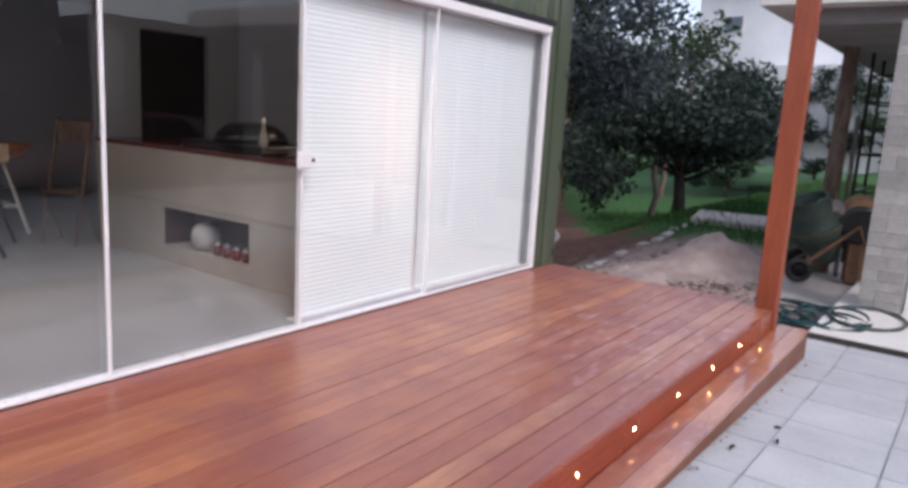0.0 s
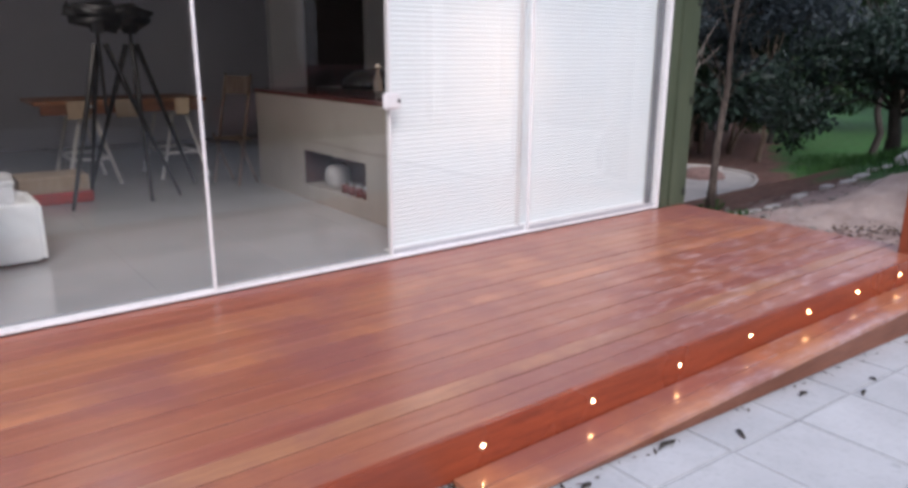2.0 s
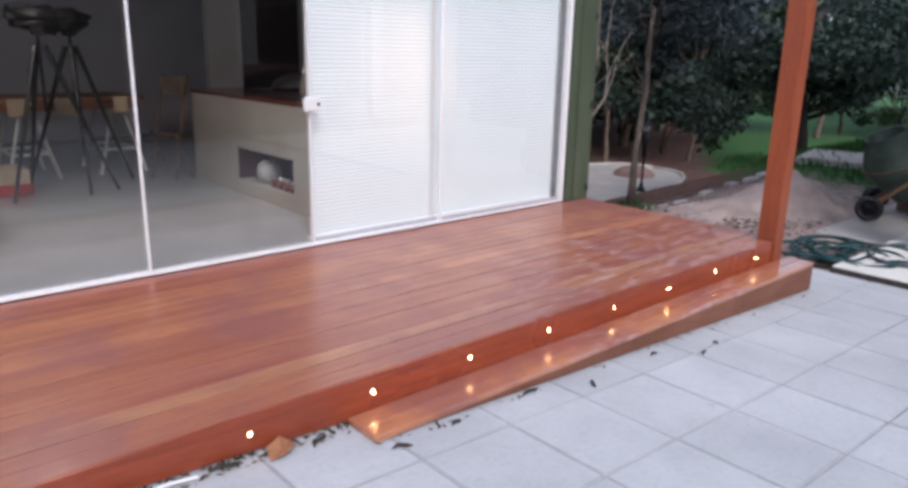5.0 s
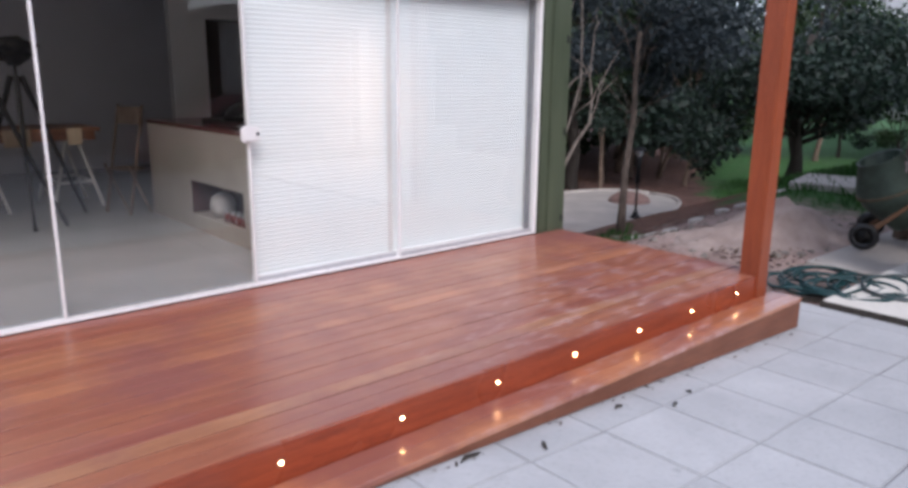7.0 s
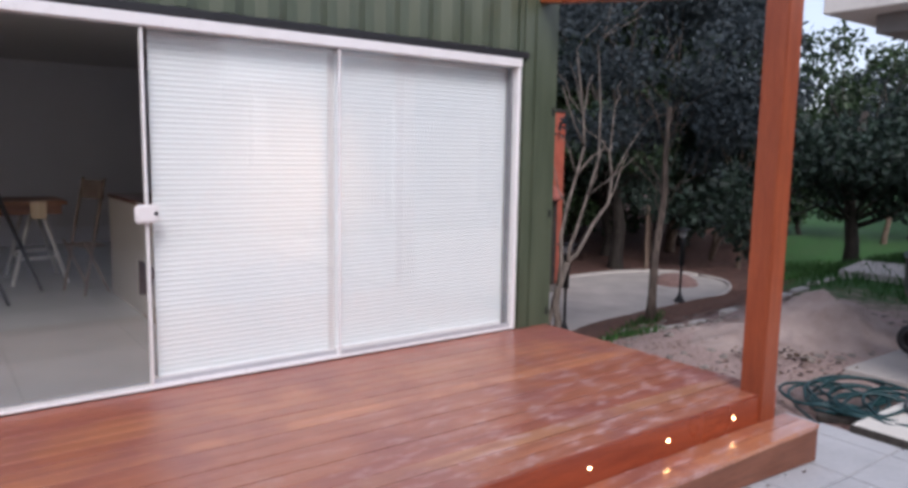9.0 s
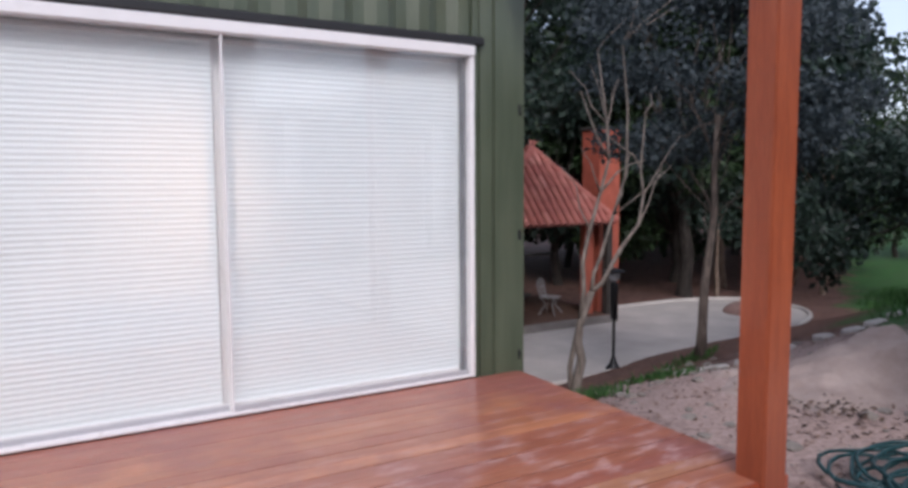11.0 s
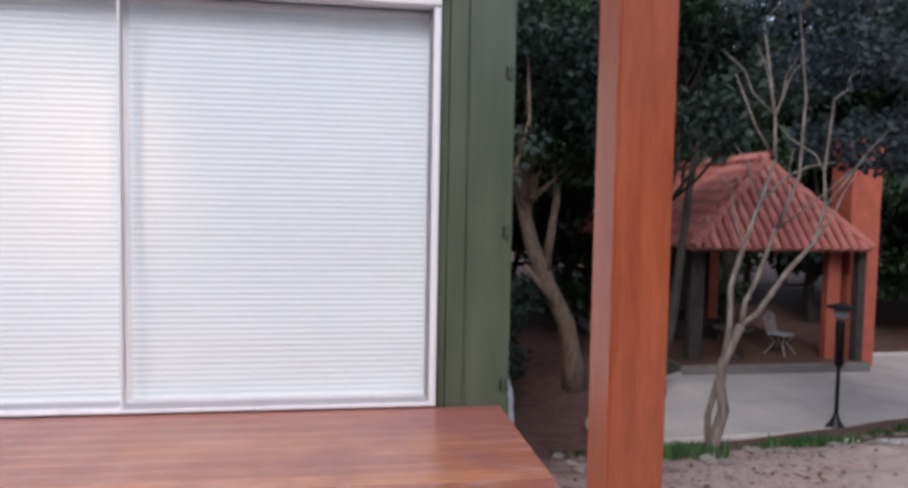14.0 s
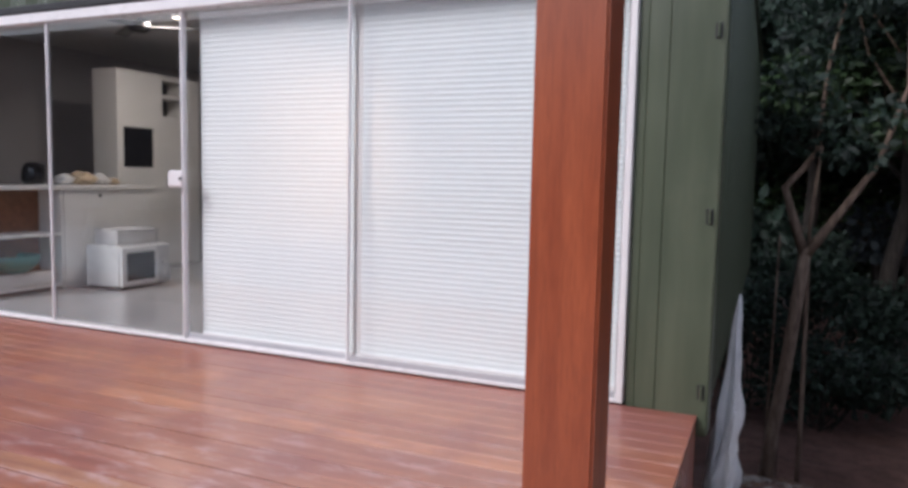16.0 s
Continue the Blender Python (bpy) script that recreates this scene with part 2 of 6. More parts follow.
def clay_tile():
    n = Nodes("clay_tile")
    rnd = random_of(n)
    tone = n.ramp(rnd, (0.0, (0.34, 0.1, 0.08)), (0.6, (0.41, 0.135, 0.105)), (1.0, (0.48, 0.19, 0.155)))
    f = n.noise(5.0, 5, 0.65, n.coords())
    tone = n.mix(n.math("MULTIPLY", n.ramp(f, (0.4, 1.0), (0.62, 0.0)), 0.4), tone, (0.17, 0.07, 0.055))
    n.set(Base_Color=tone, Roughness=0.85)
    n.bump(f, 0.4, 0.01)
    return n.mat


DECK = deck_wood()
DECK_PALE = deck_wood("pale_deck_timber", (1.25, 1.7, 1.55))
TREAD = deck_wood("glossy_tread_timber", (1.06, 1.15, 1.15), 1.0, 0.15)
STEP_FRONT = wood("worn_step_timber", (0.16, 0.057, 0.03), (0.27, 0.103, 0.056), "x", 0.5, 0.4, 0.0)
RISER = wood("riser_timber", (0.24, 0.045, 0.016), (0.42, 0.09, 0.03), "x", 0.3, 0.3, 0.2)
POST = wood("post_timber", (0.24, 0.048, 0.016), (0.38, 0.09, 0.032), "z", 0.38, 0.45, 0.12, piece=False)
GREEN = green_paint()
WHITE = plain("white_aluminium", (0.74, 0.72, 0.72), 0.32, 0.0, 0.03, 6, 0.02)
RAIL = plain("shaded_aluminium", (0.42, 0.42, 0.44), 0.4, 0.0, 0.05, 6, 0.02)
JAMB_SHADE = plain("jamb_shade_grey", (0.22, 0.22, 0.24), 0.8)
DARK = plain("near_black", (0.012, 0.012, 0.014), 0.5)
GLASS = glass_material()
BLIND = blind_fabric()
PAVE = concrete("paving_concrete", (0.37, 0.375, 0.39), (0.5, 0.505, 0.52), 1.3, 0.75, True, 0.2)
JOINT = concrete("joint_sand", (0.19, 0.19, 0.2), (0.4, 0.4, 0.41), 2.2, 0.95)
SOIL = soil_and_grass()
PATIO = concrete("patio_concrete", (0.34, 0.31, 0.285), (0.5, 0.46, 0.425), 0.8, 0.85)
STONE = stone_cladding()
CLAY = clay_tile()
ORANGE = plain("terracotta_render", (0.36, 0.085, 0.05), 0.75, 0.0, 0.16, 3, 0.25)
FASCIA = concrete("painted_fascia", (0.6, 0.57, 0.52), (0.72, 0.69, 0.65), 0.8, 0.8, False, 0.08)
HOUSE_WHITE = concrete("white_render", (0.66, 0.67, 0.68), (0.8, 0.8, 0.8), 0.4, 0.85, False, 0.05)
BARK_DARK = bark("dark_bark", (0.02, 0.016, 0.014), (0.06, 0.05, 0.042))
BARK_PALE = bark("pale_bark", (0.085, 0.068, 0.056), (0.25, 0.21, 0.18))
BARK_BROWN = bark("brown_bark", (0.09, 0.06, 0.045), (0.22, 0.16, 0.12))
BARK_GREY = bark("grey_brown_bark", (0.05, 0.038, 0.032), (0.15, 0.115, 0.095))
LEAF_DARK = leafy("dark_leaves", (0.008, 0.017, 0.013), (0.032, 0.061, 0.042), 0.6)
LEAF_GREY = leafy("grey_leaves", (0.018, 0.028, 0.033), (0.054, 0.073, 0.082), 0.65)
LEAF_GREEN = leafy("green_leaves", (0.012, 0.027, 0.01), (0.042, 0.08, 0.028))
GRASS = leafy("grass_blades", (0.02, 0.065, 0.014), (0.06, 0.16, 0.036), 0.7)
BLACK = plain("black_plastic", (0.014, 0.014, 0.015), 0.4)
IRON = plain("black_iron", (0.018, 0.018, 0.02), 0.45, 0.6)

# ---- builders ----


def thing(name, label, category, at=(0, 0, 0), group="", kind="", turn=0.0):
    """An Empty that carries a thing's parts."""
    ob = new(name)
    ob.empty_display_size = 0.1
    ob.matrix_basis = pose(*at, 0, 0, turn)
    return tagged(ob, label, category, group, kind)


def part(name, bm, material, parent=None, label="", smooth=False):
    """Links a bmesh as one mesh object, under a thing or a part."""
    me = bpy.data.meshes.new(name)
    bmesh.ops.recalc_face_normals(bm, faces=bm.faces)
    bm.to_mesh(me)
    bm.free()
    return mesh_part(name, me, material, parent, label, smooth)


def mesh_part(name, me, material, parent=None, label="", smooth=False):
    if material and not me.materials:
        me.materials.append(material)
    if smooth:
        me.shade_smooth()
    ob = new(name, me)
    ob.parent = parent
    return tagged(ob, label)


def raw(name, verts, faces, smooth=False):
    me = bpy.data.meshes.new(name)
    me.from_pydata(verts, [], faces)
    me.update()
    if smooth:
        me.shade_smooth()
    return me


def box(x0, x1, y0, y1, z0, z1, bevel=0.0, bm=None, segments=1):
    """A box, its edges rounded by bevel, added to bm or to a new bmesh."""
    own = bmesh.new()
    bmesh.ops.create_cube(own, size=1)
    for v in own.verts:
        v.co = Vector(((x0 + x1) / 2 + v.co.x * (x1 - x0), (y0 + y1) / 2 + v.co.y * (y1 - y0), (z0 + z1) / 2 + v.co.z * (z1 - z0)))
    if bevel:
        bmesh.ops.bevel(own, geom=own.edges[:], offset=bevel, segments=segments, affect="EDGES")
    return merged(bm, own)


def merged(bm, own, m=None):
    if m is not None:
        own.transform(m)
    if bm is None:
        return own
    me = bpy.data.meshes.new("tmp")
    own.to_mesh(me)
    own.free()
    bm.from_mesh(me)
    bpy.data.meshes.remove(me)
    return bm


def lathe(profile, steps=20, bm=None, m=None):
    """A turned shape from (radius, height) pairs, about z."""
    own = bmesh.new()
    rings = []
    for r, z in profile:
        rings.append([own.verts.new((r * math.cos(2 * math.pi * k / steps), r * math.sin(2 * math.pi * k / steps), z)) for k in range(steps)])
    for a, b in zip(rings, rings[1:]):
        for k in range(steps):
            own.faces.new((a[k], a[(k + 1) % steps], b[(k + 1) % steps], b[k]))
    for ring in (rings[0], rings[-1]):
        if (ring[0].co - ring[steps // 2].co).length > 1e-5:
            own.faces.new(ring)
    bmesh.ops.remove_doubles(own, verts=own.verts[:], dist=1e-5)
    return merged(bm, own, m)


def tube(points, radii, sides=8, bm=None):
    """A round bar that runs through points, with a radius at each."""
    own = bmesh.new()
    pts = [Vector(p) for p in points]
    if not hasattr(radii, "__len__"):
        radii = [radii] * len(pts)
    rings, side = [], None
    for k, (p, r) in enumerate(zip(pts, radii)):
        d = (pts[min(k + 1, len(pts) - 1)] - pts[max(k - 1, 0)]).normalized()
        ref = side if side is not None else (Vector((1, 0, 0)) if abs(d.x) < 0.8 else Vector((0, 1, 0)))
        u = (ref - d * ref.dot(d)).normalized()
        w = d.cross(u)
        side = u
        rings.append([own.verts.new(p + r * (u * math.cos(2 * math.pi * i / sides) + w * math.sin(2 * math.pi * i / sides))) for i in range(sides)])
    for a, b in zip(rings, rings[1:]):
        for i in range(sides):
            own.faces.new((a[i], a[(i + 1) % sides], b[(i + 1) % sides], b[i]))
    own.faces.new(rings[0])
    own.faces.new(rings[-1])
    return merged(bm, own)


def structure(ob, label, category="wall"):
    return tagged(ob, label, category, "", "structure")


# ---- levels of the ground ----


def paving_level(x):
    return -0.40 - 0.0486 * (min(max(x, -7.0), 0.42) - 0.42)


def ground_level(x, y):
    """Level at the house and the building site, falling in a bank to the garden."""
    edge = 0.3 + min(max(0.0, x - 4.0), 5.0) * 0.25
    s = y - edge
    s = 0.0 if s < -0.5 else (s + 0.5) ** 2 / 2 if s < 0.5 else s
    bank = -0.365 * min(s, 5.7) - 0.06 * min(max(s - 5.7, 0.0), 2.5)
    top = paving_level(x) - 0.06 if y < 0.3 else -0.44
    rough = 0.05 * noise.noise((x * 0.7, y * 0.7, 0.3)) + 0.025 * noise.noise((x * 2.3, y * 2.3, 1.7))
    if x < 1.2 and y < 0.4:
        rough *= 0.2
    return top + bank + rough * min(1.0, max(0.0, (abs(x + 3) + abs(y + 4) - 3) * 0.2))


def axis_steps(lo, hi, near_lo, near_hi, fine, coarse):
    values = list(np.arange(near_lo, near_hi, fine))
    a, s = near_lo, fine
    while a > lo:
        s = min(s * 1.25, coarse)
        a -= s
        values.insert(0, a)
    a, s = values[-1], fine
    while a < hi:
        s = min(s * 1.25, coarse)
        a += s
        values.append(a)
    return [float(v) for v in values]


def build_ground():
    xs = axis_steps(-400, 600, -3, 19, 0.22, 40)
    ys = axis_steps(-400, 600, -4, 17, 0.22, 40)
    verts = [(x, y, ground_level(x, y)) for y in ys for x in xs]
    w = len(xs)
    faces = [(j * w + i, j * w + i + 1, (j + 1) * w + i + 1, (j + 1) * w + i) for j in range(len(ys) - 1) for i in range(w - 1)]
    structure(mesh_part("ground", raw("ground", verts, faces, True), SOIL), "reddish soil and grass falling in a bank to the garden", "ground")


build_ground()

# ---- deck ----
DECK_X0, DECK_X1, DECK_Y0 = -7.4, 0.345, -2.02


# dark brown that puts the shade of the board gaps into the colour
GAP_SHADE = plain("board_gap_shade", (0.085, 0.032, 0.022), 0.9)


def board_mesh(name, length, width, thick, top, bevel=0.002):
    """A plank from the origin along x, its long edges eased."""
    b, n = bevel, 8
    prof = [(0, -thick), (0, -b), (b * 0.4, -b * 0.35), (b, 0), (width - b, 0), (width - b * 0.4, -b * 0.35), (width, -b), (width, -thick)]
    verts = [(x, y, z) for x in (0, length) for y, z in prof]
    faces = [(k, (k + 1) % n, (k + 1) % n + n, k + n) for k in range(n)] + [tuple(range(n))[::-1], tuple(range(n, 2 * n))]
    me = raw(name, verts, faces)
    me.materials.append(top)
    me.materials.append(GAP_SHADE)
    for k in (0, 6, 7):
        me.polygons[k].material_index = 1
    return me


def build_deck():
    deck = thing("wooden_deck", "reddish oiled timber deck with long boards beside the glass doors", "deck")
    n, gap = 18, 0.004
    pitch = (abs(DECK_Y0) - 0.012) / n
    rng = random.Random(4)
    for k in range(n):
        y0 = DECK_Y0 + k * pitch
        seam = -5.25 if k == 0 else DECK_X0 + 0.5 + rng.random() * 0.9
        for a, b in ((DECK_X0, seam), (seam, DECK_X1)):
            ob = mesh_part("board", board_mesh("board", b - a - 0.003, pitch - gap, 0.026, DECK_PALE if k == 2 else DECK), None, deck)
            ob.location = (a, y0, rng.uniform(-0.0012, 0.0012))
            if k == 0:
                ob.data.polygons[0].material_index = 0
    part("bearer", box(DECK_X0, DECK_X1 - 0.03, DECK_Y0 + 0.05, -0.03, -0.075, -0.055), GAP_SHADE, deck)
    bm = bmesh.new()
    nx = 30
    for k in range(nx + 1):
        x = DECK_X0 + (DECK_X1 - 0.002 - DECK_X0) * k / nx
        z = paving_level(x) + 0.012
        for y in (DECK_Y0 - 0.024, DECK_Y0 - 0.001):
            for zz in (-0.002, z):
                bm.verts.new((x, y, zz))
    bm.verts.ensure_lookup_table()
    v = bm.verts
    for k in range(nx):
        a, b = 4 * k, 4 * k + 4
        for i, j in ((0, 1), (1, 3), (3, 2), (2, 0)):
            bm.faces.new((v[a + i], v[a + j], v[b + j], v[b + i]))
    bm.faces.new((v[0], v[1], v[3], v[2]))
    e = 4 * nx
    bm.faces.new((v[e], v[e + 2], v[e + 3], v[e + 1]))
    part("front_board", bm, RISER, deck, "dark orange-red front board with small lights")
    part("end_board", box(DECK_X1 - 0.024, DECK_X1 - 0.004, DECK_Y0 + 0.002, -0.02, -0.46, -0.03, 0.002), RISER, deck)


def build_step():
    step = thing("deck_step", "single reddish timber step in front of the deck", "step")
    x0, x1, top = -3.82, 0.445, -0.165
    y1, y0 = DECK_Y0 - 0.026, -2.268
    pitch = (y1 - y0) / 2
    rng = random.Random(7)
    for k in range(2):
        ob = mesh_part("tread_board", board_mesh("tread_board", x1 - x0, pitch - 0.003, 0.026, TREAD), None, step)
        ob.location = (x0, y0 + k * pitch, top)
        if k == 0:
            ob.data.polygons[0].material_index = 0
    bm = bmesh.new()
    nx = 16
    for k in range(nx + 1):
        x = x0 + 0.004 + (x1 - x0 - 0.008) * k / nx
        z = min(paving_level(x) + 0.01, top - 0.03)
        for y in (y0 + 0.003, y0 + 0.022):
            for zz in (top - 0.027, z):
                bm.verts.new((x, y, zz))
    bm.verts.ensure_lookup_table()
    v = bm.verts
    for k in range(nx):
        a, b = 4 * k, 4 * k + 4
        for i, j in ((0, 1), (1, 3), (3, 2), (2, 0)):
            bm.faces.new((v[a + i], v[a + j], v[b + j], v[b + i]))
    bm.faces.new((v[0], v[1], v[3], v[2]))
    e = 4 * nx
    bm.faces.new((v[e], v[e + 2], v[e + 3], v[e + 1]))
    part("front_board", bm, STEP_FRONT, step, "tapering front board that follows the falling paving")
    part("end_board", box(x1 - 0.024, x1 - 0.004, y0 + 0.024, y1 - 0.002, -0.43, top - 0.027, 0.002), STEP_FRONT, step)


def build_deck_lights():
    lens = glowing("warm_lamp_lens", (1.0, 0.5, 0.19), 70.0)
    ring = plain("brushed_ring", (0.55, 0.5, 0.42), 0.3, 0.9)
    first = thing("deck_light", "small round warm recessed light in the deck's front board", "light", (-0.1, DECK_Y0 - 0.024, -0.083), "lights along the deck edge")
    m = pose(0, 0, 0, 90)
    part("ring", lathe([(0.0098, 0.0), (0.017, 0.0), (0.017, 0.003), (0.0145, 0.0045), (0.0098, 0.003)], 20, None, m), ring, first, smooth=True)
    part("lens", lathe([(0.0, 0.0035), (0.006, 0.003), (0.0095, 0.001), (0.0095, 0.0), (0.0, 0.0)], 20, None, m), lens, first, "glowing warm lens")
    for k in range(1, 8):
        copy_thing(first, pose(-0.1 - 0.5965 * k, DECK_Y0 - 0.024, -0.083))


build_deck()
build_step()
build_deck_lights()

post = tagged(part("pergola_post", box(0.158, 0.306, -2.06, -1.914, -0.44, 2.56, 0.006, None, 2), POST), "thick orange-brown square timber post at the deck corner", "post")
beam_mesh = box(0.17, 0.29, -1.914, -0.013, 2.57, 2.71, 0.005)
for v in beam_mesh.verts:
    v.co.z += 0.125 * v.co.y
beam = tagged(part("pergola_beam", beam_mesh, RISER), "dark orange timber beam sloping from the house to the post", "beam")

# ---- container house ----
HOUSE_X0, HOUSE_X1, HOUSE_Y1, TOP = -7.4, 0.39, 7.4, 2.75
DOOR_X0 = -5.6


def corrugated(x0, x1, z0, z1, y, pitch=0.275, depth=0.036):
    """Trapezoid-ribbed sheet, seen from -y, with thickness."""
    prof, x = [], x0
    while x < x1 - 1e-6:
        for dx, d in ((0.0, 0.0), (0.07, 0.0), (0.1375, depth), (0.2075, depth)):
            if x + dx < x1:
                prof.append((x + dx, y + d))
        x += pitch
    prof.append((x1, y))
    n = len(prof)
    verts = [(px, py + t, z) for t in (0.0, 0.012) for z in (z0, z1) for px, py in prof]
    faces = []
    for k in range(n - 1):
        faces.append((k, k + 1, n + k + 1, n + k))
        faces.append((2 * n + k, 3 * n + k, 3 * n + k + 1, 2 * n + k + 1))
        faces.append((k, 2 * n + k, 2 * n + k + 1, k + 1))
        faces.append((n + k, n + k + 1, 3 * n + k + 1, 3 * n + k))
    return raw("corrugated_sheet", verts, faces)


def build_house():
    inner = plain("inner_wall_paint", (0.58, 0.59, 0.66), 0.8, 0, 0.05, 3, 0.1)
    front = structure(mesh_part("wall_south", corrugated(DOOR_X0, 0.13, 2.19, TOP - 0.1, 0.012), GREEN), "olive green corrugated steel wall above the doors")
    part("top_rail", box(HOUSE_X0, 0.13, 0.0, 0.06, TOP - 0.1, TOP, 0.006), GREEN, front)
    part("inner_lining", box(DOOR_X0, 0.13, 0.075, 0.12, 2.125, TOP - 0.1), inner, front)
    side = structure(mesh_part("wall_south_west", corrugated(HOUSE_X0, DOOR_X0, 0.0, TOP - 0.1, 0.012), GREEN), "olive green corrugated steel wall beside the doors")
    part("inner_lining", box(HOUSE_X0, DOOR_X0, 0.075, 0.12, 0.0, TOP - 0.1), inner, side)
    # the corner: a recessed strip beside the door, a narrow web and the broad corner casting
    corner = structure(part("corner_post", box(0.148, HOUSE_X1, -0.012, 0.15, -0.1, TOP, 0.008, None, 2), GREEN), "smooth olive green steel corner post of the container", "post")
    part("web", box(0.05, 0.146, 0.0, 0.1, -0.02, TOP - 0.1, 0.004), GREEN, corner)
    part("strip", box(0.004, 0.048, 0.014, 0.1, -0.02, TOP - 0.1, 0.003), GREEN, corner)
    for z in (1.741, 0.92, 0.11):
        loop = tube([(0.355, -0.013, z - 0.03), (0.355, -0.03, z - 0.026), (0.355, -0.032, z + 0.026), (0.355, -0.013, z + 0.03)], 0.006, 6)
        part("lashing_loop", loop, GREEN, corner)
        part("slot", box(0.338, 0.37, -0.0145, -0.0125, z - 0.034, z + 0.034), DARK, corner, "dark slot behind the lashing loop")
    east = structure(part("wall_east", box(HOUSE_X1 - 0.08, HOUSE_X1 - 0.04, 0.15, HOUSE_Y1, -0.1, TOP), GREEN), "dark green container end wall with pressed ribs")
    y = 0.24
    while y < HOUSE_Y1 - 0.2:
        part("rib", box(HOUSE_X1 - 0.042, HOUSE_X1 - 0.012, y, y + 0.07, -0.05, TOP - 0.12, 0.01), GREEN, east)
        y += 0.21
    part("inner_lining", box(HOUSE_X1 - 0.13, HOUSE_X1 - 0.085, 0.16, HOUSE_Y1, 0.0, TOP - 0.1), inner, east)
    structure(part("wall_north", box(HOUSE_X0, HOUSE_X1 - 0.08, HOUSE_Y1, HOUSE_Y1 + 0.1, -0.1, TOP), inner), "grey painted back wall of the room")
    structure(part("wall_west", box(HOUSE_X0 - 0.1, HOUSE_X0, 0.0, HOUSE_Y1 + 0.1, -0.1, TOP), plain("pale_wall_paint", (0.5, 0.48, 0.485), 0.8, 0, 0.04, 3, 0.1)), "pale painted side wall of the room")
    structure(part("ceiling", box(HOUSE_X0, HOUSE_X1 - 0.14, 0.13, HOUSE_Y1, 2.56, 2.6), plain("ceiling_paint", (0.62, 0.61, 0.6), 0.85, 0, 0.04, 2, 0.05)), "pale flat ceiling of the room", "ceiling")
    structure(part("roof", box(HOUSE_X0 - 0.1, HOUSE_X1, 0.0, HOUSE_Y1 + 0.1, TOP + 0.002, TOP + 0.06), GREEN), "flat green steel container roof", "roof")
    tile = Nodes("polished_floor_tile")
    f = tile.noise(1.2, 4, 0.5, tile.coords())
    tile.set(Base_Color=tile.ramp(f, (0.3, (0.32, 0.322, 0.335)), (0.7, (0.4, 0.402, 0.415))), Roughness=tile.ramp(tile.noise(5, 3, 0.5, tile.coords()), (0.3, 0.06), (0.7, 0.13)))
    floor = structure(part("floor", box(HOUSE_X0, HOUSE_X1 - 0.135, 0.075, HOUSE_Y1, -0.08, 0.012), concrete("pale_grout", (0.28, 0.28, 0.29), (0.34, 0.34, 0.35), 5, 0.8)), "polished grey porcelain tile floor indoors", "floor")
    big = raw("floor_tile", [], [])
    bm = box(0, 0.7985, 0, 0.7985, 0, 0.012, 0.0008)
    bm.to_mesh(big)
    bm.free()
    big.materials.append(tile.mat)
    nx, ny = int((HOUSE_X1 - 0.14 - HOUSE_X0) / 0.8), int((HOUSE_Y1 - 0.1) / 0.8)
    for i in range(nx):
        for j in range(ny):
            ob = mesh_part("tile", big, None, floor)
            ob.location = (HOUSE_X0 + 0.8 * i, 0.1 + 0.8 * j, 0.012)
    # dark strip over the door
    structure(part("rain_strip", box(DOOR_X0 - 0.05, 0.066, -0.035, 0.0, 2.128, 2.178, 0.006), DARK), "black rain drip strip above the door frame", "trim")


build_house()


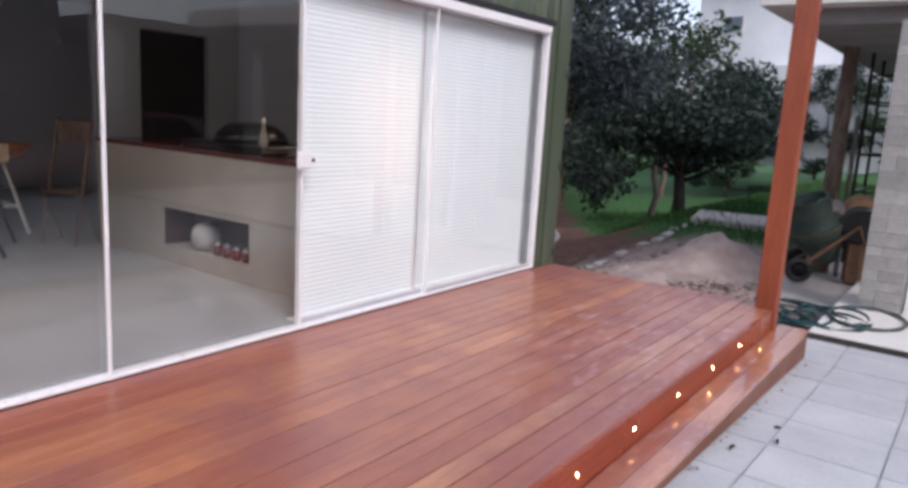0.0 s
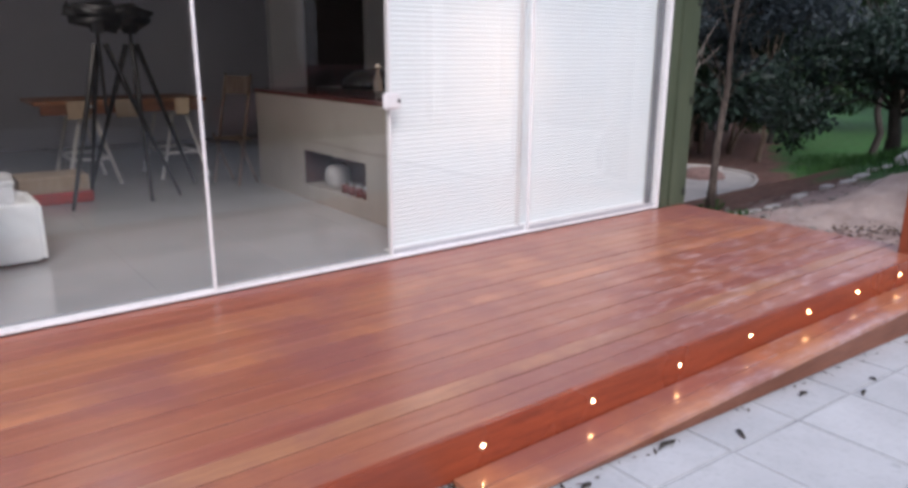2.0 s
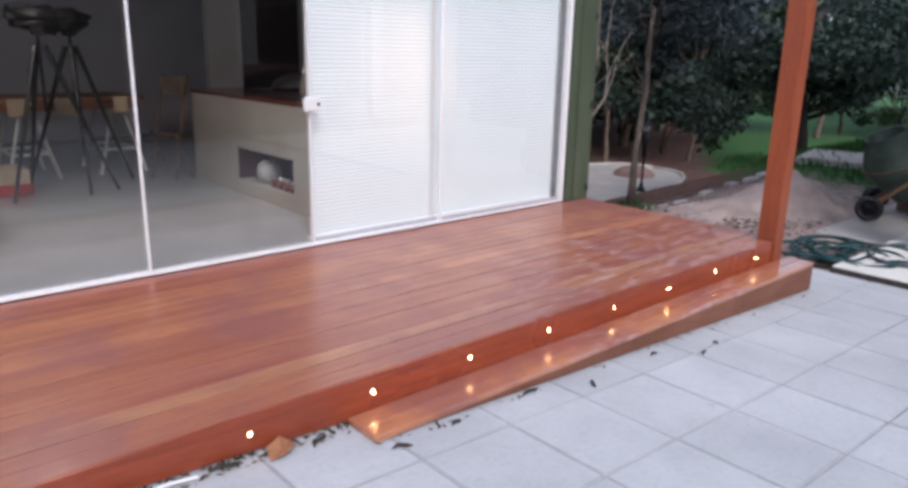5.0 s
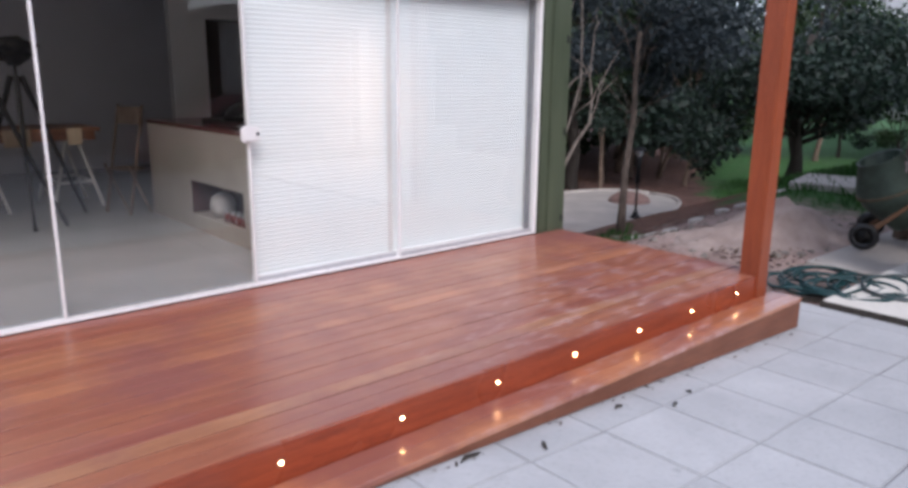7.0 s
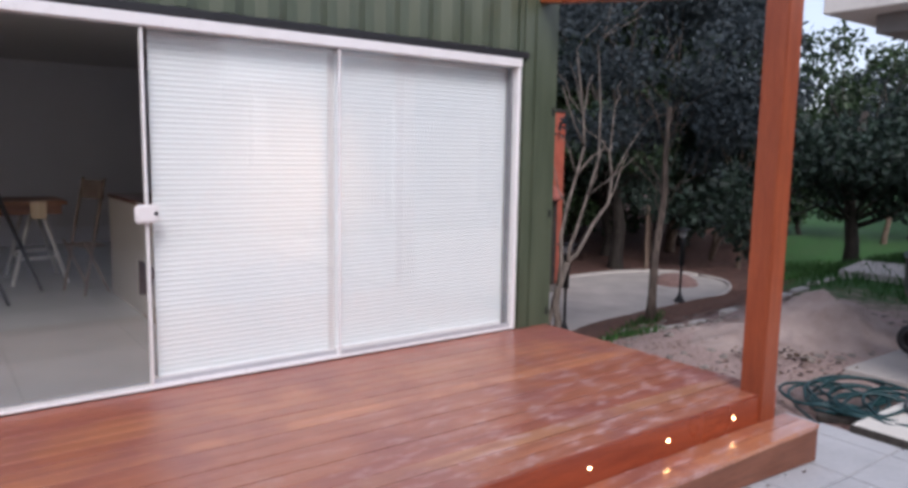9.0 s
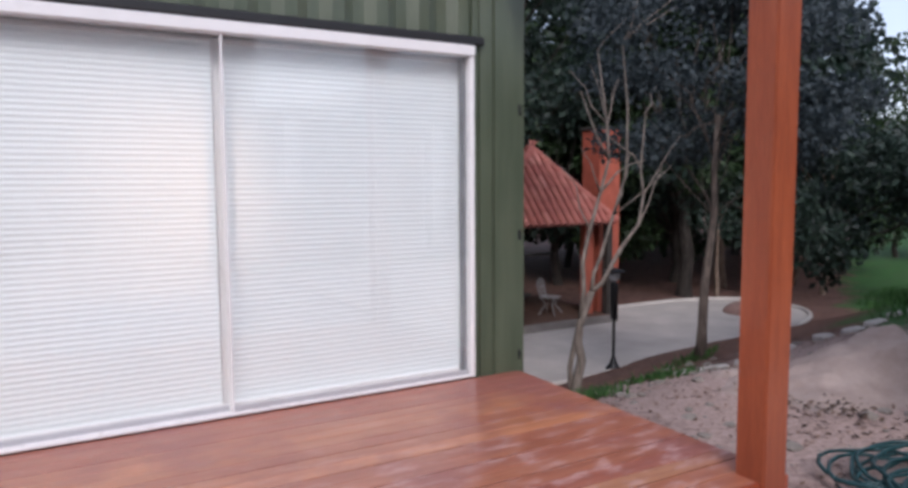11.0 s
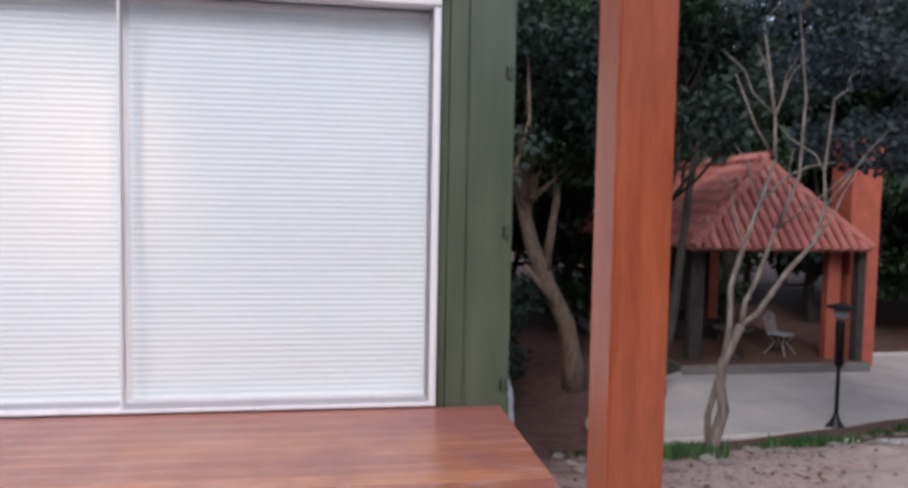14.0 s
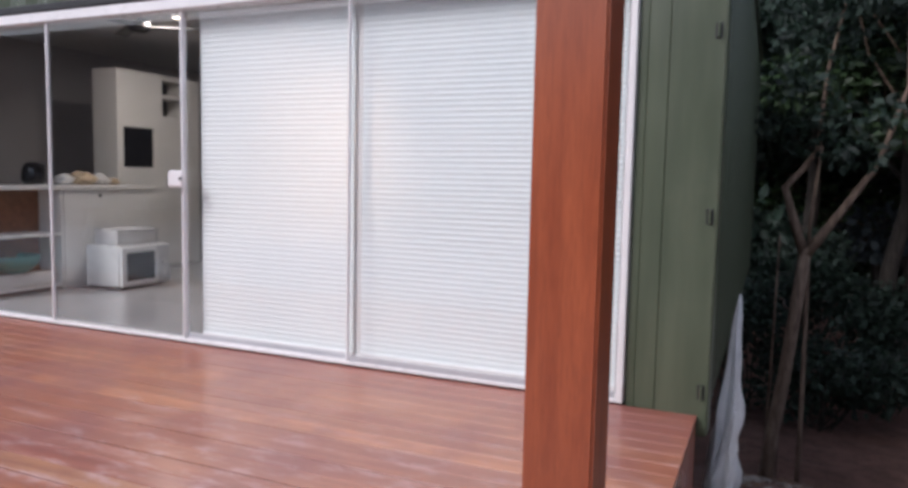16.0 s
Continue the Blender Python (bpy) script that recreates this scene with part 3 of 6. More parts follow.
def build_doors():
    door = structure(thing("door_1", "", "door"), "white-framed sliding glass doors, four tall panes, closed", "door")
    part("bottom_track", box(DOOR_X0, 0.0, -0.018, 0.055, 0.007, 0.025, 0.003), WHITE, door)
    # black filler that draws the shade of the gap between track and deck
    part("seal", box(DOOR_X0, 0.0, -0.008, 0.05, 0.0, 0.0068), DARK, door, "black strip standing for the shaded gap under the track")
    part("track_rib", box(DOOR_X0, -0.05, 0.014, 0.022, 0.0255, 0.03, 0.002), WHITE, door)
    part("inner_post", box(-1.625, -1.485, 0.135, 0.16, 0.026, 2.057, 0.004), WHITE, door, "white post between the two blinds")
    part("top_track", box(DOOR_X0, 0.0, -0.03, 0.07, 2.058, 2.122, 0.005), WHITE, door)
    part("jamb", box(-0.034, 0.0, -0.02, 0.16, 0.025, 2.057, 0.005), WHITE, door)
    # grey strip painted in for the shadow gap between blind and jamb
    part("jamb_seal", box(-0.05, -0.0345, 0.04, 0.098, 0.031, 2.057, 0.002), JAMB_SHADE, door, "dark grey strip standing for the shadow gap beside the blind")
    part("inner_sill", box(-2.72, 0.0, 0.0555, 0.17, 0.013, 0.03, 0.003), WHITE, door, "pale sill behind the track")
    part("jamb", box(DOOR_X0, DOOR_X0 + 0.05, -0.02, 0.07, 0.025, 2.057, 0.005), WHITE, door)
    stiles = [DOOR_X0 + 0.05, -3.94, -2.76, -1.552, -0.034]
    for k, (a, b) in enumerate(zip(stiles, stiles[1:])):
        y = 0.0 if k in (1, 3) else 0.028
        pane = part("glass_pane", box(a + 0.004, b - 0.004, y, y + 0.008, 0.03, 2.056), GLASS, door, "clear tall glass pane")
        pane.visible_shadow = False
        if k > 1:
            # rail colour is greyed to stand for the shaded band below the blind
            part("pane_rail", box(a + 0.012, b - 0.012, y - 0.002, y + 0.01, 0.0255, 0.058, 0.003), RAIL, door, "lower glass rail, greyed for the shade below the blind")
        if k:
            w = 0.0065 if k == 3 else 0.0085
            part("stile", box(a - w, a + w, y - 0.01 if k != 2 else y - 0.03, y + 0.012, 0.026, 2.055, 0.004), WHITE, door, "slim white aluminium edge profile")
    lock = part("lock", box(-2.835, -2.705, -0.05, -0.028, 0.978, 1.083, 0.012, None, 3), WHITE, door, "white plastic patch lock")
    part("keyhole", lathe([(0.0, 0.0), (0.011, 0.0), (0.011, 0.006), (0.006, 0.008), (0.0, 0.008)], 16, None, pose(-2.725, -0.05, 1.032, 90)), BLACK, lock)


def build_blind(x0, x1, back):
    blind = thing("pleated_blind", "white pleated window blind, fully lowered behind the glass", "blind", (0, 0, 0), "blinds behind the glass doors")
    z0, z1, pitch, d = 0.049, 2.03, 0.03, 0.0018
    n = int((z1 - z0) / pitch)
    zs, ys = [], []
    for k in range(2 * n + 1):
        zs.append(z0 + (z1 - z0) * k / (2 * n))
        ys.append(0.11 + back + (d if k % 2 else -d))
    verts = [(x, y, z) for x in (x0, x1) for y, z in zip(ys, zs)]
    m = len(zs)
    faces = [(k, k + 1, m + k + 1, m + k) for k in range(m - 1)]
    mesh_part("fabric", raw("fabric", verts, faces), BLIND, blind)
    part("bottom_rail", box(x0, x1, 0.097 + back, 0.123 + back, 0.0305, 0.049, 0.004), WHITE, blind)
    part("head_rail", box(x0, x1, 0.095 + back, 0.125 + back, 2.03, 2.056, 0.004), WHITE, blind)


build_doors()
build_blind(-2.705, -1.585, 0.0)
build_blind(-1.535, -0.04, 0.006)

# ---- paving ----


def build_pavement():
    base = structure(new("pavement"), "pale grey large concrete paving slabs with thin joints", "pavement")
    x0, x1, y0, y1 = -8.2, 1.13, -8.6, -2.0
    xs = np.linspace(x0 - 4, x1, 40)
    verts = [(float(x), y, paving_level(float(x)) - 0.0085) for x in xs for y in (y0 - 6, y1 + 0.3)]
    faces = [(2 * k, 2 * k + 2, 2 * k + 3, 2 * k + 1) for k in range(39)]
    mesh_part("joint_bed", raw("joint_bed", verts, faces), JOINT, base)
    w, l, g = 0.517, 0.53, 0.008
    rng = random.Random(12)
    shared = {}
    for i in range(19):
        wide = w if i else 0.215
        left = 0.913 if i == 0 else 0.913 - i * w
        for j in range(13):
            cx = left + wide / 2
            cy = -2.48 + l / 2 - j * l
            tilt = math.atan(0.0486) if -7 < cx < 0.4 else 0.0
            key = (i == 0, (i + 2 * j) % 3)
            if key not in shared:
                me = bpy.data.meshes.new("slab")
                bm = box(-wide / 2 + g / 2, wide / 2 - g / 2, -l / 2 + g / 2, l / 2 - g / 2, -0.04, 0.0, 0.005 + 0.001 * key[1], None, 2)
                bm.to_mesh(me)
                bm.free()
                me.materials.append(PAVE)
                shared[key] = me
            ob = mesh_part("slab", shared[key], None, base)
            ob.matrix_basis = Matrix.Translation((cx, cy, paving_level(cx) + rng.uniform(-0.004, 0.002))) @ Matrix.Rotation(tilt, 4, "Y") @ Matrix.Rotation(radians(rng.uniform(-0.45, 0.45)), 4, "Z")


build_pavement()

# ---- room behind the glass ----
WOOD_BROWN = wood("brown_table_timber", (0.14, 0.05, 0.025), (0.28, 0.11, 0.055), "x", 0.4, 0.4, 0.1)
ISLAND = concrete("beige_microcement", (0.3, 0.27, 0.235), (0.4, 0.36, 0.32), 2.0, 0.6, False, 0.06)
CABINET = plain("white_lacquer", (0.78, 0.77, 0.75), 0.25, 0, 0.03, 4, 0.02)
PINE = wood("pale_pine", (0.45, 0.33, 0.22), (0.62, 0.5, 0.36), "z", 0.55, 0.3)
APPLIANCE = plain("white_appliance_steel", (0.8, 0.8, 0.79), 0.28, 0, 0.02, 5, 0.01)
SMOKED = plain("dark_oven_glass", (0.012, 0.012, 0.014), 0.08)
STEEL = plain("steel", (0.5, 0.5, 0.5), 0.28, 1.0, 0.05)
RED = plain("red_plastic", (0.4, 0.04, 0.03), 0.4)
FL = 0.025


def build_island():
    isl = thing("kitchen_island", "beige micro-cement kitchen island with a recessed niche", "kitchen island")
    x0, x1, y0, y1, h = -2.36, -1.25, 0.48, 3.1, 0.93
    n0, n1, nz0, nz1, dp = 1.0, 2.09, 0.165, 0.475, 0.3
    bm = box(x0, x0 + dp, y0, n0, FL, h)
    box(x0, x0 + dp, n1, y1, FL, h, 0, bm)
    box(x0, x0 + dp, n0, n1, FL, nz0, 0, bm)
    box(x0, x0 + dp, n0, n1, nz1, h, 0, bm)
    box(x0 + dp, x1, y0, y1, FL, h, 0, bm)
    part("body", bm, ISLAND, isl)
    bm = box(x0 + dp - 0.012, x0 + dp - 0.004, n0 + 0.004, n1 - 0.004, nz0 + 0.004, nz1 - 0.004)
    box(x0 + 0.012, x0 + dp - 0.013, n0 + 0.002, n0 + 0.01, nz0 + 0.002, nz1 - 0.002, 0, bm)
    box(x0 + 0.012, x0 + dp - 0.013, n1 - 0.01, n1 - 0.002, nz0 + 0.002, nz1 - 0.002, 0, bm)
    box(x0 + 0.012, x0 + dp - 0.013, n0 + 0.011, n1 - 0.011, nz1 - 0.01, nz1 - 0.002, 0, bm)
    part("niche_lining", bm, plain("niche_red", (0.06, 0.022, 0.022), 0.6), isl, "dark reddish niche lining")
    part("worktop", box(x0 - 0.01, x1 + 0.02, y0 - 0.02, y1 + 0.02, h + 0.001, h + 0.036, 0.005), plain("dark_red_granite", (0.1, 0.035, 0.03), 0.15, 0, 0.4, 40, 0.02), isl, "dark polished reddish stone top")
    # in the niche
    bowl = tagged(part("round_jar", lathe([(0.0, 0.0), (0.07, 0.0), (0.1, 0.03), (0.115, 0.1), (0.1, 0.17), (0.06, 0.2), (0.045, 0.21), (0.0, 0.212)], 20), plain("dull_ceramic", (0.36, 0.34, 0.33), 0.5), None, "", True), "pale grey round jar standing in the island niche", "jar")
    bowl.location = (x0 + 0.14, 1.72, nz0 + 0.002)
    niche_pot = plain("dark_red_glaze", (0.13, 0.03, 0.025), 0.3)
    for k in range(4):
        cup = thing("spice_pot", "small glass spice pot with a bright metal lid", "pot", (x0 + 0.07, 1.46 - 0.115 * k, nz0 + 0.002), "pots in the niche")
        part("pot", lathe([(0.0, 0.0), (0.03, 0.0), (0.034, 0.05), (0.028, 0.075), (0.0, 0.076)], 14), niche_pot, cup, "", True)
        part("lid", lathe([(0.0, 0.077), (0.03, 0.077), (0.03, 0.1), (0.02, 0.106), (0.0, 0.107)], 14), STEEL, cup, "bright metal lid", True)
    # added dark dome, imitates the parked car's reflection in the door glass
    worktop_item = thing("grill_plate", "black domed form standing for the car's reflection above the island", "grill", (-1.95, 1.5, h + 0.037))
    part("base", box(-0.3, 0.3, -0.5, 0.5, 0.0, 0.06, 0.01), BLACK, worktop_item)
    part("lid", lathe([(0.29, 0.06), (0.27, 0.13), (0.18, 0.2), (0.0, 0.225)], 24), SMOKED, worktop_item, "rounded glossy lid", True)
    bottle = thing("bottle", "slim clear bottle standing on the island", "bottle", (-2.2, 1.05, h + 0.037))
    part("glass_body", lathe([(0.0, 0.0), (0.035, 0.0), (0.037, 0.02), (0.037, 0.14), (0.015, 0.19), (0.013, 0.24), (0.0, 0.24)], 16), plain("bottle_glass", (0.2, 0.17, 0.15), 0.12), bottle, "", True)
    part("cap", lathe([(0.0, 0.24), (0.016, 0.24), (0.016, 0.265), (0.0, 0.266)], 12), CABINET, bottle)


def trestle(x, y):
    t = thing("trestle", "white painted wooden trestle under the table top", "trestle", (x, y, FL), "trestles of the work table")
    h = 0.79
    for sx in (-1, 1):
        for sy in (-0.3, 0.3):
            part("leg", tube([(sx * 0.24, sy * 1.15, 0.0), (sx * 0.04, sy, h - 0.03)], 0.018, 4), CABINET, t)
        part("cross_bar", box(-0.012, 0.012, -0.33, 0.33, 0.24, 0.27, 0.003), CABINET, t).location = (sx * 0.165, 0, 0)
    for sy in (-0.31, 0.31):
        part("stretcher", box(-0.16, 0.16, -0.012, 0.012, 0.25, 0.275, 0.003), CABINET, t).location = (0, sy, 0)
    part("head", box(-0.045, 0.045, -0.38, 0.38, h - 0.03, h, 0.004), CABINET, t)


def build_room_things():
    build_island()
    for x in (-3.75, -2.87):
        trestle(x, 4.2)
    table = thing("work_table", "brown timber table top lying on two white trestles", "table", (0, 0, 0))
    part("tabletop", box(-4.2, -2.6, 3.82, 4.65, FL + 0.791, FL + 0.83, 0.005), WOOD_BROWN, table)
    part("apron", box(-4.15, -2.65, 3.84, 3.86, FL + 0.7, FL + 0.79, 0.003), WOOD_BROWN, table)
    for k, (x, w) in enumerate(((-3.93, 0.2), (-3.5, 0.24), (-2.93, 0.14))):
        tagged(part("paper_box", box(x, x + w, 3.8, 3.819, FL + 0.66, FL + 0.832, 0.003), PINE), "pale cardboard panel leaning against the table edge", "cardboard").location = (0, 0, 0)
    tri = thing("camera_tripod", "tall black tripod with a covered camera on top", "tripod", (-3.74, 3.08, FL))
    for k in range(3):
        a = math.radians(100 + 120 * k)
        part("leg", tube([(0.55 * math.cos(a), 0.55 * math.sin(a), 0.0), (0.3 * math.cos(a), 0.3 * math.sin(a), 0.66), (0.05 * math.cos(a), 0.05 * math.sin(a), 1.35)], [0.016, 0.02, 0.026], 8), BLACK, tri)
    part("column", tube([(0, 0, 0.75), (0, 0, 1.5)], 0.016, 10), BLACK, tri)
    part("head", box(-0.05, 0.05, -0.05, 0.05, 1.44, 1.53, 0.012, None, 2), BLACK, tri)
    bm = box(-0.22, 0.22, -0.12, 0.12, 1.5, 1.7, 0.05, None, 4)
    for v in bm.verts:
        v.co += Vector(noise.noise_vector(v.co * 7)) * 0.11
    part("cover", bm, BLACK, tri, "loose black cloth cover", True)
    copy_thing(tri, pose(-3.42, 3.3, FL, 0, 0, 40))
    crate = thing("storage_crate", "low red crate with a cardboard box on the floor", "crate", (-4.22, 3.3, FL))
    part("crate_body", box(-0.3, 0.3, -0.22, 0.22, 0.0, 0.1, 0.015), RED, crate)
    part("carton", box(-0.27, 0.28, -0.2, 0.2, 0.101, 0.24, 0.01), PINE, crate, "open cardboard carton")
    # microwave with a plastic tray
    mw = thing("microwave_oven", "white microwave oven standing on the tile floor", "microwave", (-4.816, 1.436, FL), turn=0)
    part("body", box(-0.22, 0.2, -0.28, 0.28, 0.02, 0.385, 0.012, None, 2), APPLIANCE, mw)
    door = part("door", box(0.201, 0.228, -0.275, 0.13, 0.03, 0.375, 0.006), APPLIANCE, mw)
    part("window", box(0.2285, 0.2305, -0.225, 0.09, 0.075, 0.325, 0.0005), SMOKED, door, "dark glass window")
    part("handle", box(0.229, 0.25, 0.105, 0.122, 0.08, 0.32, 0.004), APPLIANCE, door)
    panel = part("control_panel", box(0.201, 0.226, 0.135, 0.275, 0.03, 0.375, 0.004), plain("pale_grey_panel", (0.6, 0.6, 0.6), 0.35), mw)
    for k in range(2):
        part("knob", lathe([(0.0, 0.0), (0.026, 0.0), (0.024, 0.018), (0.0, 0.02)], 16, None, pose(0.226, 0.2, 0.22 - 0.1 * k, 0, 90)), CABINET, panel)
    for sx in (-0.17, 0.16):
        for sy in (-0.22, 0.22):
            part("foot", lathe([(0.0, 0.0), (0.018, 0.0), (0.015, 0.02), (0.0, 0.02)], 10, None, pose(sx, sy, 0)), BLACK, mw)
    clear = plain("frosted_plastic", (0.66, 0.66, 0.66), 0.2)
    tray = thing("plastic_tray", "clear plastic food tray with wrapped things on the microwave", "tray", (-4.86, 1.46, FL + 0.387), turn=-4)
    bm = box(-0.15, 0.15, -0.22, 0.2, 0.0, 0.012, 0.004)
    for s in (-1, 1):
        box(-0.16, 0.16, s * 0.21 - 0.01, s * 0.21 + 0.01, 0.012, 0.1, 0.004, bm)
        box(s * 0.15 - 0.01, s * 0.15 + 0.01, -0.2, 0.2, 0.012, 0.1, 0.004, bm)
    part("tray_body", bm, clear, tray)
    lid = box(-0.17, 0.17, -0.23, 0.23, 0.1, 0.135, 0.012, None, 2)
    part("tray_lid", lid, clear, tray)
    # counter run with open shelves, then a drawer unit
    run = thing("base_cabinet", "white kitchen base cabinet with open shelves at its end", "cabinet", (0, 0, 0), "kitchen base units")
    x1 = -5.1
    part("end_panel", box(-5.75, x1, 0.25, 0.28, FL, 0.9, 0.002), CABINET, run)
    part("divider", box(-5.75, x1 - 0.002, 0.97, 1.0, FL, 0.9, 0.002), CABINET, run)
    part("back_panel", box(-5.4, -5.38, 0.281, 0.969, FL, 0.9), WOOD_BROWN, run, "brown timber back of the shelves")
    for z in (FL + 0.03, 0.5):
        part("shelf", box(-5.379, x1 - 0.004, 0.281, 0.969, z, z + 0.025, 0.002), CABINET, run)
    unit = thing("base_cabinet", "white lacquered kitchen drawer unit with small dark knobs", "cabinet", (0, 0, 0), "kitchen base units")
    part("carcass", box(-5.75, x1 - 0.022, 1.002, 2.0, FL, 0.9, 0.002), CABINET, unit)
    part("door_panel", box(x1 - 0.021, x1, 1.004, 1.998, FL + 0.06, 0.895, 0.003), CABINET, unit)
    part("knob", lathe([(0.0, 0.0), (0.012, 0.0), (0.016, 0.014), (0.0, 0.02)], 12, None, pose(x1, 1.374, 0.845, 0, 90)), BLACK, unit)
    top = tagged(part("worktop", box(-5.77, x1 + 0.02, 0.23, 2.02, 0.901, 0.94, 0.004), CABINET), "continuous white kitchen worktop over the base units", "worktop")
    worktop_item = tagged(part("cooktop", box(-5.65, -5.25, 0.35, 0.85, 0.941, 0.95, 0.003), SMOKED), "flat black glass cooktop let into the worktop", "cooktop")
    kettle = thing("kettle", "dark rounded kettle on the kitchen worktop", "kettle", (-5.45, 0.98, 0.941))
    part("kettle_body", lathe([(0.0, 0.0), (0.085, 0.0), (0.1, 0.05), (0.09, 0.14), (0.06, 0.19), (0.0, 0.2)], 20), SMOKED, kettle, "", True)
    part("handle", tube([(0.07, 0, 0.17), (0.13, 0, 0.17), (0.14, 0, 0.1), (0.095, 0, 0.05)], 0.011, 8), BLACK, kettle)
    part("spout", tube([(-0.08, 0, 0.1), (-0.13, 0, 0.16)], [0.02, 0.012], 8), BLACK, kettle)
    rng = random.Random(3)
    for k, (y, s) in enumerate(((1.25, 0.09), (1.42, 0.12), (1.62, 0.1), (1.75, 0.07))):
        bm = bmesh.new()
        bmesh.ops.create_icosphere(bm, subdivisions=3, radius=s)
        for v in bm.verts:
            v.co += Vector(noise.noise_vector(v.co * 14 + Vector((k, 0, 0)))) * s * 0.5
            v.co.z = max(v.co.z * 0.6, -s * 0.35) + s * 0.35
        ob = tagged(part("food_bag", bm, PINE if k % 2 else clear, None, "", True), "crumpled bag of groceries on the worktop", "bag", "bags on the worktop")
        ob.location = (-5.4 + rng.uniform(-0.05, 0.1), y, 0.942)
    bowl = tagged(part("green_bowl", lathe([(0.0, 0.0), (0.1, 0.0), (0.19, 0.08), (0.21, 0.15), (0.2, 0.15), (0.17, 0.08), (0.09, 0.012), (0.0, 0.012)], 24), plain("teal_plastic", (0.02, 0.16, 0.13), 0.35), None, "", True), "teal green plastic bowl on the lower shelf", "bowl")
    bowl.location = (-5.24, 0.62, 0.196)
    tagged(part("plastic_basin", box(-5.375, -5.12, 0.4, 0.92, 0.082, 0.194, 0.02, None, 2), CABINET), "white plastic basin on the bottom shelf", "basin")
    # tall unit with built-in oven at the back
    tall = thing("tall_cabinet", "white tall kitchen cabinet with dark niches and oven", "cabinet", (0, 0, 0))
    tx = -5.7
    bm = box(-6.05, tx - 0.3, 2.12, 3.3, FL, 2.15)
    for a in ((2.12, 2.2, FL, 2.15), (2.62, 2.74, FL, 2.15), (3.1, 3.3, FL, 2.15), (2.2, 2.62, FL, 1.12), (2.2, 2.62, 1.55, 2.15), (2.74, 3.1, FL, 1.7), (2.74, 3.1, 1.9, 1.94), (2.74, 3.1, 2.1, 2.15)):
        box(tx - 0.3, tx, a[0], a[1], a[2], a[3], 0, bm)
    part("carcass", bm, CABINET, tall)
    part("oven_front", box(tx - 0.06, tx - 0.02, 2.205, 2.615, 1.125, 1.545, 0.005), SMOKED, tall, "dark oven glass")
    part("niche_back", box(tx - 0.298, tx - 0.29, 2.745, 3.095, 1.7, 2.1), BLACK, tall)
    fan = thing("ceiling_fan", "dark ceiling fan with curved blades, at rest", "fan", (-4.6, 1.4, 2.559))
    part("rod", tube([(0, 0, 0), (0, 0, -0.16)], 0.015, 10), BLACK, fan)
    part("hub", lathe([(0.0, -0.16), (0.08, -0.17), (0.1, -0.22), (0.06, -0.26), (0.0, -0.265)], 20), BLACK, fan, "", True)
    for k in range(3):
        bl = box(0.09, 0.6, -0.06, 0.06, -0.215, -0.205, 0.004)
        bl.transform(pose(0, 0, 0, 8, 0, 30 + 120 * k))
        part("blade", bl, BLACK, fan)
    # partition at the back with a dark doorway and a pale lintel
    pale = plain("pale_plaster", (0.42, 0.43, 0.45), 0.8, 0, 0.05, 3, 0.1)
    wall = structure(part("wall_partition", box(-1.5, -1.06, 4.6, 4.72, FL, 2.56), pale), "pale grey partition wall with a dark doorway")
    part("pier", box(-0.17, 0.25, 4.6, 4.72, FL, 2.56), pale, wall)
    part("lintel", box(-1.06, -0.17, 4.6, 4.72, 2.08, 2.56), pale, wall)
    structure(part("door_2", box(-1.055, -0.175, 4.68, 4.715, FL, 2.075, 0.004), plain("dark_door", (0.02, 0.014, 0.013), 0.4)), "dark brown closed door in the partition", "door")
    ch = thing("folding_chair", "folded brown wooden chair beside the island", "chair", (-2.56, 3.25, FL), turn=20)
    for sy in (-0.18, 0.18):
        part("leg", tube([(-0.12, sy, 0.0), (0.12, sy, 1.08)], 0.016, 6), BARK_BROWN, ch)
        part("leg", tube([(0.12, sy, 0.0), (-0.1, sy, 0.5)], 0.014, 6), BARK_BROWN, ch)
    part("seat", box(-0.1, 0.1, -0.17, 0.17, 0.44, 0.46, 0.005), BARK_BROWN, ch)
    part("backrest", box(0.09, 0.115, -0.18, 0.18, 0.88, 1.06, 0.005), BARK_BROWN, ch)


build_room_things()
# lit ceiling spots over the kitchen
spot = plain("spot_housing", (0.7, 0.7, 0.68), 0.4)
spot_glow = glowing("spot_lens", (1.0, 0.82, 0.58), 14.0)
first_spot = thing("ceiling_spot", "small lit ceiling spotlight with a warm lens", "light", (-4.42, 1.66, 2.559), "ceiling spots")
part("housing", lathe([(0.0, 0.0), (0.045, 0.0), (0.045, -0.09), (0.036, -0.1), (0.033, -0.09), (0.0, -0.085)], 18), spot, first_spot, "", True)
part("lens", lathe([(0.0, -0.088), (0.032, -0.092), (0.032, -0.0865), (0.0, -0.0865)], 18), spot_glow, first_spot)
for x, y in ((-4.41, 1.46), (-4.6, 1.26), (-2.6, 1.16)):
    copy_thing(first_spot, pose(x, y, 2.559))
lamp = new("room_lamp", bpy.data.lights.new("room_lamp", "AREA"))
lamp.data.energy, lamp.data.color, lamp.data.size = 17.0, (1.0, 0.88, 0.76), 0.3
lamp.matrix_world = look((-4.42, 1.56, 2.44), (-4.2, 2.0, 0.0))
